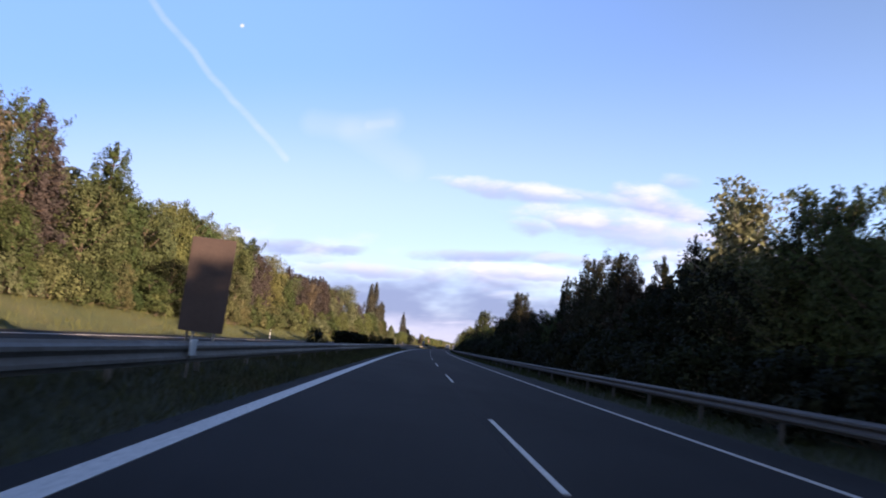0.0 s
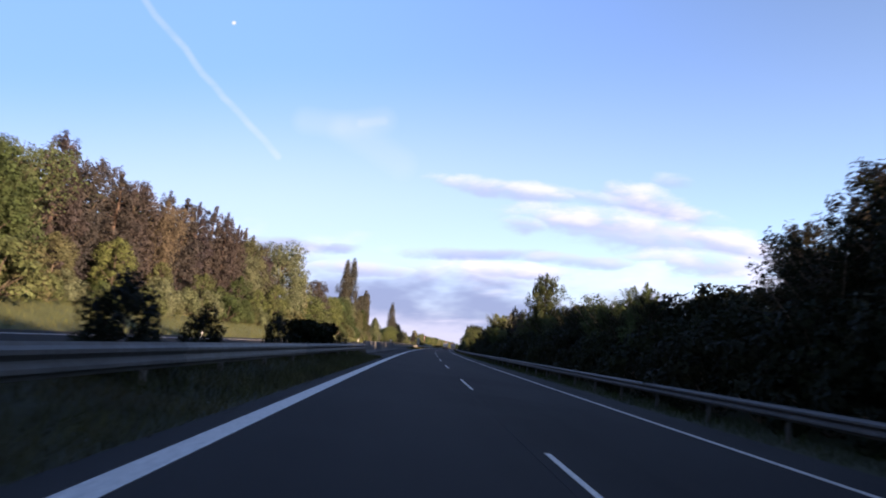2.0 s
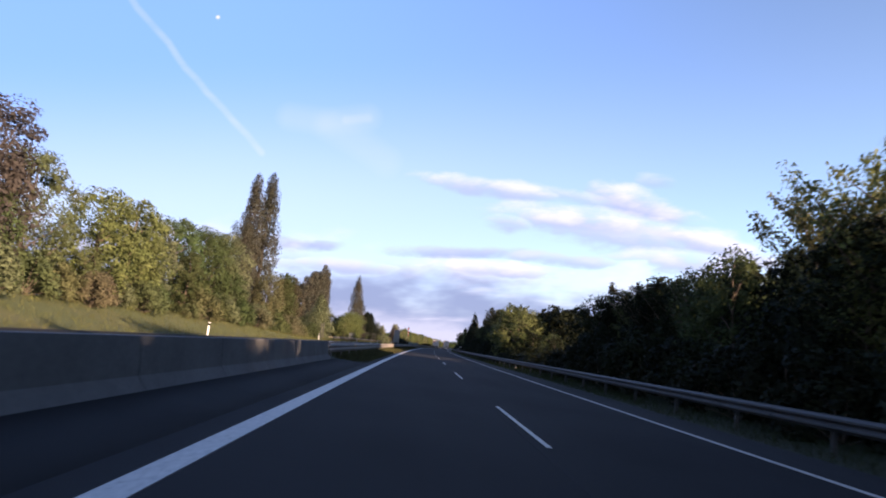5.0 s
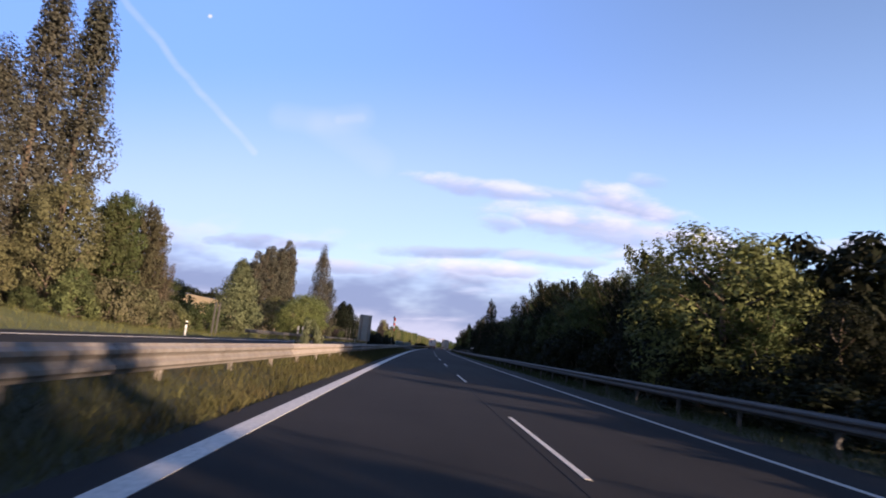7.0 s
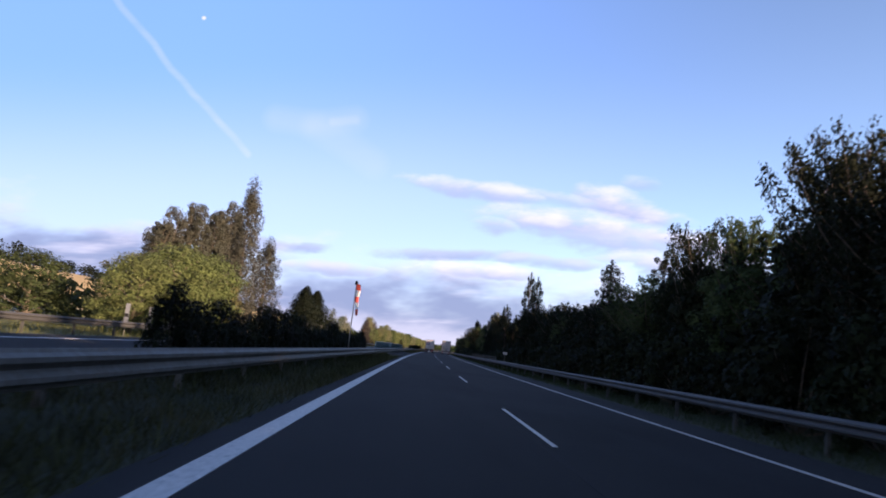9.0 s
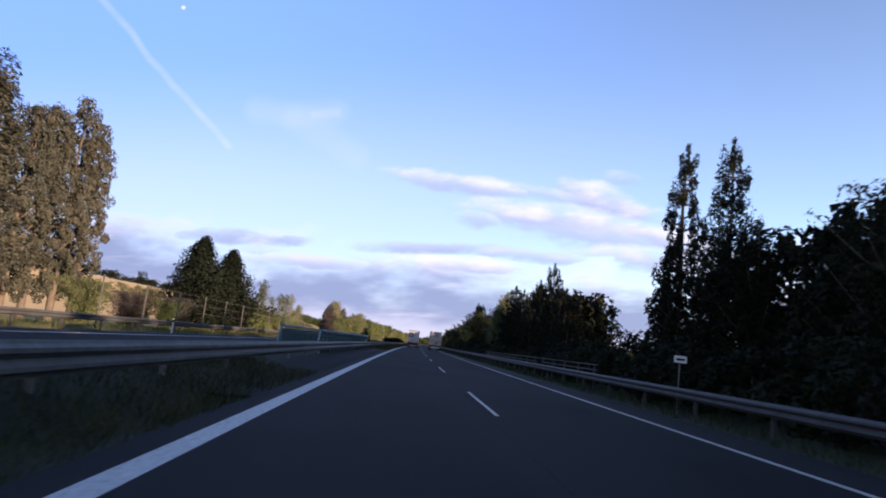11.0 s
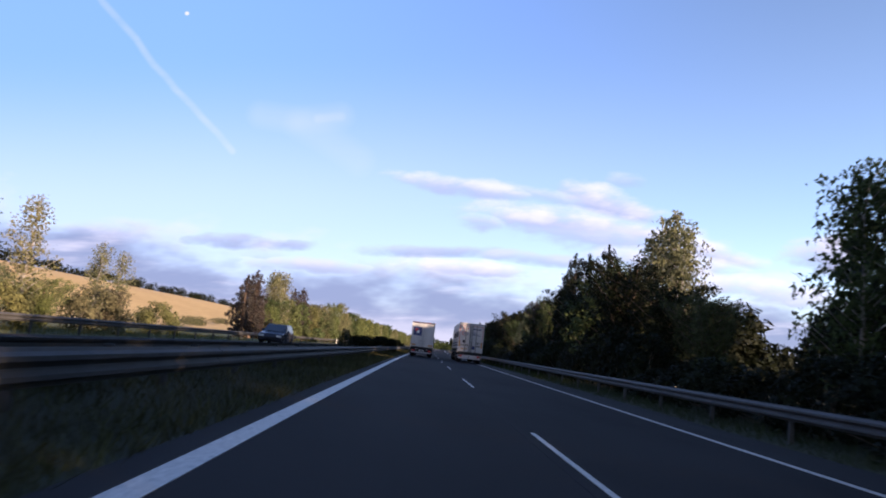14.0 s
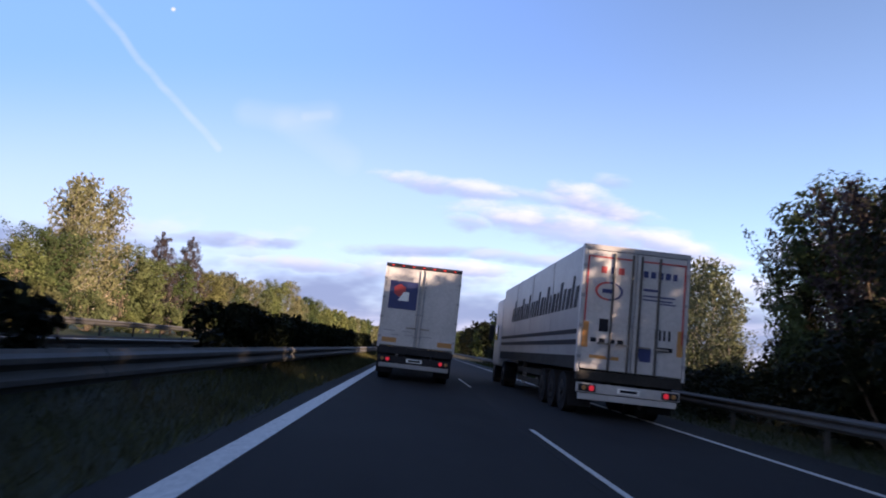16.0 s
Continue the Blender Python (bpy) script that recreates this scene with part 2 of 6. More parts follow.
def steel_material():
    m = Mat("galvanised_steel", 0.7, 0.05, 0.3)
    c = m.ramp(m.noise(1.3, 6.0, 0.7), [(0.3, (0.13, 0.125, 0.118)), (0.55, (0.19, 0.183, 0.172)), (0.75, (0.27, 0.26, 0.245))])
    c = m.mixc(0.4, c, m.ramp(m.noise(9.0, 5.0, 0.75, (1, 1, 0.2)), [(0.42, (0.17, 0.125, 0.09)), (0.6, (0.26, 0.25, 0.235))]))
    # each part's random tone stands in for patches of sun on the rail
    c = m.mixc(1.0, c, m.ramp(m.n("ShaderNodeObjectInfo").outputs["Random"], [(0.0, (0.7, 0.7, 0.7)), (1.0, (1.3, 1.27, 1.22))]), "MULTIPLY")
    return m.done(c)


def glass_material(name, color):
    m = Mat(name, 0.06, 0.0, 0.6)
    return m.done(color)


ASPHALT = asphalt_material("asphalt", (0.0172, 0.0168, 0.0174))
ASPHALT_OLD = asphalt_material("asphalt_shoulder", (0.021, 0.021, 0.0215))
PAINT = paint_line_material()
# one soil painted twice: darker for the shaded verge, paler for the sunlit bank
SOIL_SHADE, FIELD, STEEL = soil_material("verge_ground", 0.62), field_material(), steel_material()
SOIL_LIT = soil_material("bank_ground", 1.9)
# dark steel of posts; on the guard rails the darkness paints shade
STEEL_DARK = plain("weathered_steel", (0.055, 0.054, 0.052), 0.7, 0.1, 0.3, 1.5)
CONCRETE = plain("concrete", (0.11, 0.105, 0.098), 0.9, 0, 0.3, 0.9, 0.4)
BARK = plain("bark", (0.09, 0.07, 0.05), 0.95, 0, 0.5, 4.0, 0.6)
BARK_PINE = plain("pine_bark", (0.085, 0.058, 0.042), 0.95, 0, 0.5, 4.0, 0.6)
BARK_WHITE = plain("birch_bark", (0.22, 0.205, 0.18), 0.85, 0, 0.45, 3.0, 0.3)
LEAF_MIX = leaf_material("autumn_leaves", [(0.062, 0.092, 0.036), (0.1, 0.08, 0.056), (0.092, 0.112, 0.042), (0.07, 0.09, 0.038), (0.1, 0.098, 0.046), (0.058, 0.094, 0.036)], 0.18, 0.2)
LEAF_GREEN = leaf_material("green_leaves", [(0.036, 0.058, 0.021), (0.05, 0.072, 0.025), (0.042, 0.058, 0.022), (0.057, 0.067, 0.026)], 0.18, 0.12)
# near-black tints paint the shade of the right belt and median bushes
LEAF_SHADE = leaf_material("dark_leaves", [(0.007, 0.011, 0.004), (0.009, 0.012, 0.005), (0.012, 0.018, 0.006)], 0.2, 0.05)
LEAF_RED = leaf_material("rusty_leaves", [(0.05, 0.042, 0.046), (0.062, 0.052, 0.046), (0.046, 0.044, 0.042)], 0.18, 0.1)
LEAF_OLIVE = leaf_material("olive_leaves", [(0.108, 0.124, 0.07), (0.098, 0.118, 0.06)], 0.24, 0.2)
LEAF_POPLAR = leaf_material("poplar_leaves", [(0.066, 0.065, 0.05), (0.055, 0.058, 0.043)], 0.24, 0.2)
LEAF_YELLOW = leaf_material("yellowing_leaves", [(0.108, 0.126, 0.042), (0.09, 0.118, 0.04), (0.122, 0.114, 0.044)], 0.18, 0.2)
LEAF_BIRCH = leaf_material("birch_leaves", [(0.125, 0.138, 0.074), (0.148, 0.144, 0.07), (0.115, 0.128, 0.066)], 0.2, 0.25)
# needles painted near-black to carry the shade on evergreens and pines
NEEDLE_SHADE = leaf_material("spruce_needles", [(0.006, 0.0105, 0.006), (0.010, 0.0138, 0.007)], 0.2, 0.03)
NEEDLE_WARM = leaf_material("larch_needles", [(0.06, 0.06, 0.034), (0.074, 0.058, 0.044)], 0.2, 0.15)
NEEDLE_BROWN = leaf_material("brownish_pine_needles", [(0.03, 0.031, 0.018), (0.038, 0.031, 0.022), (0.026, 0.032, 0.017)], 0.2, 0.12)
# grass painted in tones: pale on the sunlit bank, darkest on the shaded verge
GRASS_LIT = leaf_material("bank_grass_blades", [(0.085, 0.11, 0.03), (0.115, 0.118, 0.04)], 0.5, 0.3)
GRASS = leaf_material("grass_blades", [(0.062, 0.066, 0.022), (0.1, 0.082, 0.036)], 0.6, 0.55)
GRASS_SHADE = leaf_material("green_grass_blades", [(0.022, 0.036, 0.010), (0.03, 0.042, 0.012)], 0.5, 0.1)
WHITE_PAINT = plain("white_truck_paint", (0.40, 0.395, 0.395), 0.4, 0, 0.2, 0.9)
GREY_PAINT = plain("grey_trim", (0.28, 0.28, 0.29), 0.5, 0.2, 0.15, 2.0)
BLACK = plain("black_rubber", (0.018, 0.018, 0.02), 0.85, 0, 0.3, 5.0)
DARK = plain("dark_underbody", (0.03, 0.03, 0.033), 0.8, 0.1, 0.3, 3.0)
RED_LAMP = plain("red_lamp_glass", (0.45, 0.02, 0.015), 0.25, 0, 0.1, 8.0)
TAIL_LAMP = plain("lit_tail_lamp", (0.5, 0.02, 0.03), 0.25, 0, 0.1, 8.0)
TAIL_LAMP.node_tree.nodes["Principled BSDF"].inputs["Emission Color"].default_value = (1.0, 0.05, 0.07, 1)
TAIL_LAMP.node_tree.nodes["Principled BSDF"].inputs["Emission Strength"].default_value = 0.16
RED = plain("red_print", (0.38, 0.05, 0.05), 0.5, 0, 0.1, 3.0)
BLUE = plain("blue_print", (0.025, 0.035, 0.12), 0.5, 0, 0.15, 3.0)
ORANGE = plain("orange_plate", (0.38, 0.19, 0.06), 0.5, 0, 0.15, 5.0)
INK = plain("dark_print", (0.014, 0.015, 0.022), 0.55, 0, 0.2, 3.0)
CURTAIN = plain("pale_grey_curtain", (0.21, 0.213, 0.22), 0.38, 0, 0.25, 0.7)
# grime of the side skirt, also the dark colour of guards and beam
GRIME_TRIM = plain("road_grime", (0.032, 0.031, 0.03), 0.8, 0, 0.35, 1.2)
BAR_STEEL = plain("dark_bar_steel", (0.06, 0.058, 0.06), 0.45, 0.3, 0.25, 3.0)
RIM = plain("steel_rim", (0.035, 0.035, 0.036), 0.45, 0.6, 0.2, 5.0)
TEAL = plain("teal_paint", (0.07, 0.16, 0.19), 0.45, 0.1, 0.2, 2.0)
TEAL_PALE = plain("pale_teal_paint", (0.20, 0.27, 0.29), 0.45, 0.1, 0.2, 2.0)
TEAL_PANEL = plain("teal_panel", (0.03, 0.085, 0.10), 0.4, 0, 0.25, 1.5)
BOARD_BACK = plain("sign_back_brown", (0.055, 0.038, 0.032), 0.7, 0.1, 0.25, 1.5)
BOARD_GREY = plain("sign_back_grey", (0.22, 0.23, 0.24), 0.5, 0.5, 0.2, 1.5)
POST_WHITE = plain("white_plastic", (0.75, 0.75, 0.73), 0.5, 0, 0.1, 6.0)
CAR_PAINT = plain("dark_car_paint", (0.03, 0.033, 0.045), 0.2, 0.3, 0.15, 2.0)
CAR_GLASS = glass_material("car_glass", (0.02, 0.022, 0.026))
LAMP_GLASS = glass_material("headlamp_glass", (0.6, 0.6, 0.58))
for matte in (INK, BLACK, DARK, GRIME_TRIM):
    matte.node_tree.nodes["Principled BSDF"].inputs["Specular IOR Level"].default_value = 0.08
MAST_RED, MAST_WHITE = plain("mast_red", (0.6, 0.07, 0.04), 0.5), plain("mast_white", (0.75, 0.75, 0.75), 0.5)

# ---- the road's line ----
S_GRID = np.arange(-400.0, 5200.0, 2.0)
_sc = np.clip(S_GRID, 0, 1000)
HEAD = np.radians(-0.014794 * _sc + 7.07e-6 * _sc ** 2) + np.radians(-0.014794) * np.minimum(S_GRID, 0)
_X = np.concatenate([[0], np.cumsum(-np.sin((HEAD[1:] + HEAD[:-1]) / 2) * 2.0)])
_Y = np.concatenate([[0], np.cumsum(np.cos((HEAD[1:] + HEAD[:-1]) / 2) * 2.0)])
_X -= np.interp(0, S_GRID, _X)
_Y -= np.interp(0, S_GRID, _Y)


def head(s):
    return float(np.interp(s, S_GRID, HEAD))


def at(s, d, z=0.0):
    """The place s metres along the road and d metres to the right of its left edge line."""
    h = head(s)
    return Vector((float(np.interp(s, S_GRID, _X)) + d * math.cos(h), float(np.interp(s, S_GRID, _Y)) + d * math.sin(h), z))


def stand(s, d, z=0.0, turn=0.0, size=(1, 1, 1)):
    return Matrix.LocRotScale(at(s, d, z), Euler((0, 0, head(s) + radians(turn))), Vector(size))


def sstep(x, a, b):
    k = min(1.0, max(0.0, (x - a) / (b - a)))
    return k * k * (3 - 2 * k)


def land(s, d):
    """Height of the ground beside the road."""
    z = -0.05
    if -3.6 < d < -0.6:
        z += 0.30 * sstep(d, -3.5, -2.9) * (1 - sstep(d, -2.7, -1.2))
    if d < -13.5:
        z += 1.5 * sstep(-d, 13.8, 20.5) * (1 - sstep(s, 235, 300))
        z += 20.0 * sstep(-d, 70, 210) * sstep(s, 300, 520) * (1 - 0.6 * sstep(s, 900, 1500))
        z -= 1.2 * sstep(-d, 16, 40) * sstep(s, 330, 400) * (1 - sstep(-d, 60, 90))
    if d > 11.0:
        z += 0.25 * sstep(d, 11, 16)
        z += 40.0 * sstep(d, 300, 900) * sstep(s, 500, 1400)
    return z


# ---- mesh helpers ----
def mesh_of(name, verts, faces, smooth=False):
    me = bpy.data.meshes.new(name)
    me.from_pydata(verts, [], faces)
    if smooth:
        me.polygons.foreach_set("use_smooth", [True] * len(me.polygons))
    me.update()
    return me


def piece(name, me, material, parent=None, label="", m=None):
    if isinstance(me, bmesh.types.BMesh):
        bm = me
        bmesh.ops.recalc_face_normals(bm, faces=bm.faces)
        me = bpy.data.meshes.new(name)
        bm.to_mesh(me)
        bm.free()
    if material is not None and not me.materials:
        me.materials.append(material)
    ob = new(name, me)
    if parent is not None:
        ob.parent = parent
    if m is not None:
        ob.matrix_basis = m
    if label:
        tagged(ob, label)
    return ob


def thing(name, label, category, m=None, group="", kind=""):
    ob = new(name)
    ob.empty_display_size = 0.1
    if m is not None:
        ob.matrix_basis = m
    return tagged(ob, label, category, group, kind)


def box(bm, x0, x1, y0, y1, z0, z1, bevel=0.0):
    r = bmesh.ops.create_cube(bm, size=1.0, matrix=Matrix.Translation(((x0 + x1) / 2, (y0 + y1) / 2, (z0 + z1) / 2)) @ Matrix.Diagonal((x1 - x0, y1 - y0, z1 - z0, 1)))
    if bevel:
        edges = list({e for v in r["verts"] for e in v.link_edges})
        bmesh.ops.bevel(bm, geom=edges, offset=bevel, segments=2, profile=0.5, affect="EDGES")


def box_part(name, dims, material, parent, label="", bevel=0.0, m=None):
    bm = bmesh.new()
    box(bm, *dims, bevel)
    return piece(name, bm, material, parent, label, m)


def cyl(bm, p0, p1, r0, r1, seg=12):
    p0, p1 = Vector(p0), Vector(p1)
    d = p1 - p0
    m = Matrix.Translation((p0 + p1) / 2) @ d.to_track_quat("Z", "Y").to_matrix().to_4x4()
    bmesh.ops.create_cone(bm, cap_ends=True, segments=seg, radius1=r0, radius2=r1, depth=d.length, matrix=m)


def cyl_part(name, p0, p1, r0, r1, material, parent, label="", seg=12):
    bm = bmesh.new()
    cyl(bm, p0, p1, r0, r1, seg)
    return piece(name, bm, material, parent, label)


def sweep(profile, s0, s1, step, closed=True):
    """A mesh that carries a profile of (d, z) along the road from s0 to s1."""
    n = max(1, round((s1 - s0) / step))
    verts, faces, k = [], [], len(profile)
    for i in range(n + 1):
        s = s0 + (s1 - s0) * i / n
        verts += [at(s, d, z) for d, z in profile]
    for i in range(n):
        for j in range(k if closed else k - 1):
            a, b = i * k + j, i * k + (j + 1) % k
            faces.append((a, b, b + k, a + k))
    if closed:
        faces += [tuple(range(k)), tuple(range(n * k + k - 1, n * k - 1, -1))]
    return verts, faces


def sweep_part(name, profile, s0, s1, step, material, parent=None, label="", closed=True, smooth=False):
    v, f = sweep(profile, s0, s1, step, closed)
    return piece(name, mesh_of(name, v, f, smooth), material, parent, label)


# ---- ground, carriageways and markings ----
def build_ground():
    ss = sorted(set([-400, -250, -150] + list(range(-100, 900, 6)) + list(range(900, 1500, 30)) + list(range(1500, 5200, 200))))
    dd = [-3500, -2000, -1200, -700, -450, -320, -250, -210, -180, -150, -125, -100, -85, -70, -60, -50, -42, -34, -28, -24, -21, -19, -17.5, -16, -14.8, -13.6,
          -3.45, -3.0, -2.5, -2.0, -1.5, -1.0, -0.45, 8.9, 9.6, 10.4, 11.2, 12.4, 14, 16, 19, 24, 32, 45, 70, 110, 180, 300, 450, 700, 1000, 1600, 3500]
    verts, faces, mats = [], [], []
    rng = random.Random(3)
    for s in ss:
        for d in dd:
            z = land(s, d)
            if d < -15 or d > 11 or -3.2 < d < -0.8:
                z += rng.uniform(-0.05, 0.05)
            verts.append(at(s, d, z))
    k = len(dd)
    for i in range(len(ss) - 1):
        for j in range(k - 1):
            d = (dd[j] + dd[j + 1]) / 2
            faces.append((i * k + j, i * k + j + 1, (i + 1) * k + j + 1, (i + 1) * k + j))
            s = (ss[i] + ss[i + 1]) / 2
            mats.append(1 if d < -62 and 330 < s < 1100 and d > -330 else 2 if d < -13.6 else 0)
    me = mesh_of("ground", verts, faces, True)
    me.materials.append(SOIL_SHADE)
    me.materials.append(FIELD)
    me.materials.append(SOIL_LIT)
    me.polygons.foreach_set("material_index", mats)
    tagged(new("ground", me), "rough grassy ground with a tan stubble field on a slope", "ground", kind="structure")


def strip(name, d0, d1, z, s0, s1, material, label, category="road", parent=None, thick=0.3):
    v, f = sweep([(d0, z), (d1, z), (d1, z - thick), (d0, z - thick)], s0, s1, 4.0)
    ob = piece(name, mesh_of(name, v, f), material, parent)
    return tagged(ob, label, category, kind="structure") if parent is None else tagged(ob, label)


build_ground()
road = strip("road", -0.50, 7.86, 0.0, -100, 1500, ASPHALT, "dark asphalt motorway carriageway with two lanes")
strip("road_shoulder", 7.86, 9.15, -0.005, -100, 1500, ASPHALT_OLD, "narrow grey asphalt hard shoulder")
def edge_strip(s0, s1, d1, high, ends):
    """A strip that climbs from the carriageway to the median and dies away over its ends."""
    verts, faces, n = [], [], round((s1 - s0) / 2.0)
    for i in range(n + 1):
        s = s0 + (s1 - s0) * i / n
        k = sstep(s, s0, s0 + ends) * (1 - sstep(s, s1 - ends, s1))
        verts += [at(s, d1, -0.06 + (high + 0.06) * k), at(s, (d1 - 0.5) / 2, -0.03 + (high * 0.42 + 0.03) * k), at(s, -0.502, -0.004), at(s, -0.502, -0.2), at(s, d1, -0.2)]
    for i in range(n):
        for j in range(5):
            u, v = i * 5 + j, i * 5 + (j + 1) % 5
            faces.append((u, v, v + 5, u + 5))
    faces += [tuple(range(5)), tuple(range(n * 5 + 4, n * 5 - 1, -1))]
    tagged(piece("road_edge", mesh_of("road_edge", verts, faces, True), ASPHALT_OLD), "sloping asphalt strip between the carriageway and the median", "road", kind="structure")


edge_strip(113, 214, -1.74, 0.12, 9.0)
edge_strip(347, 416, -2.28, 0.2, 15.0)
strip("road_opposite", -13.3, -3.5, 0.0, -100, 1500, ASPHALT_OLD, "asphalt carriageway of the opposite direction")
L_DASH = 3.80
tagged(sweep_part("edge_line", [(-0.13, 0.006), (0.13, 0.006), (0.13, -0.004), (-0.13, -0.004)], -60, 1200, 4.0, PAINT, road), "wide white edge line")
tagged(sweep_part("edge_line", [(7.575, 0.006), (7.705, 0.006), (7.705, -0.004), (7.575, -0.004)], -60, 1200, 4.0, PAINT, road), "white edge line")
for k in range(-3, 45):
    s1 = 12.2 + 18 * k
    sweep_part("lane_dash", [(L_DASH - 0.04, 0.006), (L_DASH + 0.04, 0.006), (L_DASH + 0.04, -0.004), (L_DASH - 0.04, -0.004)], s1 - 6, s1, 3.0, PAINT, road)
sweep_part("tar_joint", [(L_DASH - 0.22, 0.004), (L_DASH - 0.18, 0.004), (L_DASH - 0.18, -0.004), (L_DASH - 0.22, -0.004)], -60, 900, 4.0, BLACK, road, "dark sealed joint")
opp = bpy.data.objects["road_opposite"]
sweep_part("edge_line", [(-4.1, 0.006), (-3.86, 0.006), (-3.86, -0.004), (-4.1, -0.004)], -60, 1200, 4.0, PAINT, opp)
sweep_part("edge_line", [(-11.75, 0.006), (-11.5, 0.006), (-11.5, -0.004), (-11.75, -0.004)], -60, 1200, 4.0, PAINT, opp)
for k in range(-3, 45):
    s1 = 5 + 18 * k
    sweep_part("lane_dash", [(-7.87, 0.006), (-7.73, 0.006), (-7.73, -0.004), (-7.87, -0.004)], s1 - 6, s1, 3.0, PAINT, opp)

# ---- guard rails ----
WAVE = [(0.0, 0.0), (0.02, 0.03), (0.075, 0.06), (0.075, 0.10), (0.02, 0.135), (0.0, 0.155), (0.02, 0.175), (0.075, 0.21), (0.075, 0.25), (0.02, 0.28), (0.0, 0.31)]


def guardrail(d, s0, s1, side, label, top=0.76, step=4.0, group="", metal=None, tall=1.0):
    """A steel barrier: a waved beam in lengths and a post under each joint. side: +1 when its face looks to the right."""
    g = thing("guardrail", label, "guardrail", group=group)
    z0 = top - 0.31 * tall
    prof = [(d + side * a, z0 + b * tall) for a, b in WAVE] + [(d + side * (a - 0.012), z0 + b * tall) for a, b in reversed(WAVE)]
    n = max(1, round((s1 - s0) / (step * 3)))
    for i in range(n):
        a, b = s0 + (s1 - s0) * i / n, s0 + (s1 - s0) * (i + 1) / n
        sweep_part("beam", prof, a, b - 0.02, 4.0, metal or STEEL, g)
    post = None
    m = round((s1 - s0) / step)
    for i in range(m):
        s = s0 + (s1 - s0) * (i + 0.5) / m
        if post is None:
            bm = bmesh.new()
            box(bm, -0.05, 0.05, -0.03, 0.03, -0.4, top - 0.06)
            box(bm, 0.05 * side, 0.12 * side, -0.04, 0.04, top - 0.24, top - 0.07) if side > 0 else box(bm, -0.12, -0.05, -0.04, 0.04, top - 0.24, top - 0.07)
            post = bpy.data.meshes.new("post")
            bm.to_mesh(post)
            bm.free()
            post.materials.append(metal or STEEL)
        piece("post", post, None, g, m=stand(s, d - side * 0.14))
    return g


guardrail(-1.95, -60, 124, 1, "weathered galvanised steel guard rail along the grassy median", group="median rails", tall=1.3)
guardrail(-1.95, 206, 361, 1, "weathered galvanised steel guard rail above median grass", group="median rails", tall=1.3)
guardrail(-1.95, 361, 404, 1, "galvanised steel guard rail in front of a bridge parapet", group="median rails", tall=1.3)
guardrail(-1.95, 404, 900, 1, "galvanised steel guard rail along the dark median, painted darker for shade", group="median rails", metal=STEEL_DARK, tall=1.3)
guardrail(-3.1, 404, 900, -1, "galvanised steel guard rail facing the opposite carriageway, painted darker for shade", group="median rails", metal=STEEL_DARK, tall=1.3)
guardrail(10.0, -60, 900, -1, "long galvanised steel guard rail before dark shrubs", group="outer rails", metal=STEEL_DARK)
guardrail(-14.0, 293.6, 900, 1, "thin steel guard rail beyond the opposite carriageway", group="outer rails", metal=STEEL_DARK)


def concrete_wall(s0, s1, h, label):
    w = thing("concrete_barrier", label, "barrier", group="median walls")
    d = -2.05
    prof = [(d + 0.30, -0.1), (d + 0.30, 0.08), (d + 0.14, 0.30), (d + 0.09, h), (d - 0.09, h), (d - 0.14, 0.30), (d - 0.30, 0.08), (d - 0.30, -0.1)]
    n = round((s1 - s0) / 4.0)
    for i in range(n):
        a, b = s0 + (s1 - s0) * i / n, s0 + (s1 - s0) * (i + 1) / n
        sweep_part("segment", prof, a, b - 0.03, 4.0, CONCRETE, w)


concrete_wall(124, 163, 0.98, "stained grey concrete barrier in precast segments")
concrete_wall(163, 206, 0.84, "lower stained grey concrete barrier in precast segments")

# ---- bridge parapets ----
def parapet(d, s0, s1, top, label):
    p = thing("bridge_parapet", label, "railing", group="bridge parapets")
    n = round((s1 - s0) / 2.0)
    sweep_part("top_rail", [(d - 0.08, top - 0.14), (d + 0.08, top - 0.14), (d + 0.08, top - 0.02), (d + 0.03, top), (d - 0.03, top), (d - 0.08, top - 0.02)], s0, s1, 3.0, TEAL, p)
    sweep_part("middle_rail", [(d - 0.03, 0.98), (d + 0.03, 0.98), (d + 0.03, 1.01), (d - 0.03, 1.01)], s0, s1, 3.0, TEAL, p)
    sweep_part("bottom_rail", [(d - 0.03, 0.30), (d + 0.03, 0.30), (d + 0.03, 0.36), (d - 0.03, 0.36)], s0, s1, 3.0, TEAL, p)
    sweep_part("kerb", [(d - 0.25, -0.1), (d + 0.25, -0.1), (d + 0.25, 0.16), (d - 0.25, 0.16)], s0, s1, 3.0, CONCRETE, p, "grey concrete bridge kerb")
    bm = bmesh.new()
    box(bm, -0.04, 0.04, -0.04, 0.04, 0.0, top - 0.02)
    post = bpy.data.meshes.new("post")
    bm.to_mesh(post)
    bm.free()
    post.materials.append(TEAL)
    for i in range(n + 1):
        piece("post", post, None, p, m=stand(s0 + (s1 - s0) * i / n, d))
    bm = bmesh.new()
    box(bm, -0.012, 0.012, -0.06, 0.06, 0.36, 1.16)
    slat = bpy.data.meshes.new("slat")
    bm.to_mesh(slat)
    bm.free()
    slat.materials.append(TEAL_PANEL)
    for i in range(n * 11):
        piece("slat", slat, None, p, m=stand(s0 + (s1 - s0) * (i + 0.5) / (n * 11), d))
    cyl_part("end_brace", at(s0 - 1.0, d, 0.0), at(s0, d, top - 0.05), 0.045, 0.045, TEAL_PALE, p, "pale sloping end brace", 8)


parapet(-2.35, 368.6, 404.0, 1.32, "teal painted steel bridge parapet beside the median rail")
parapet(-4.15, 368.0, 404.0, 1.36, "teal painted steel bridge parapet of the opposite carriageway")


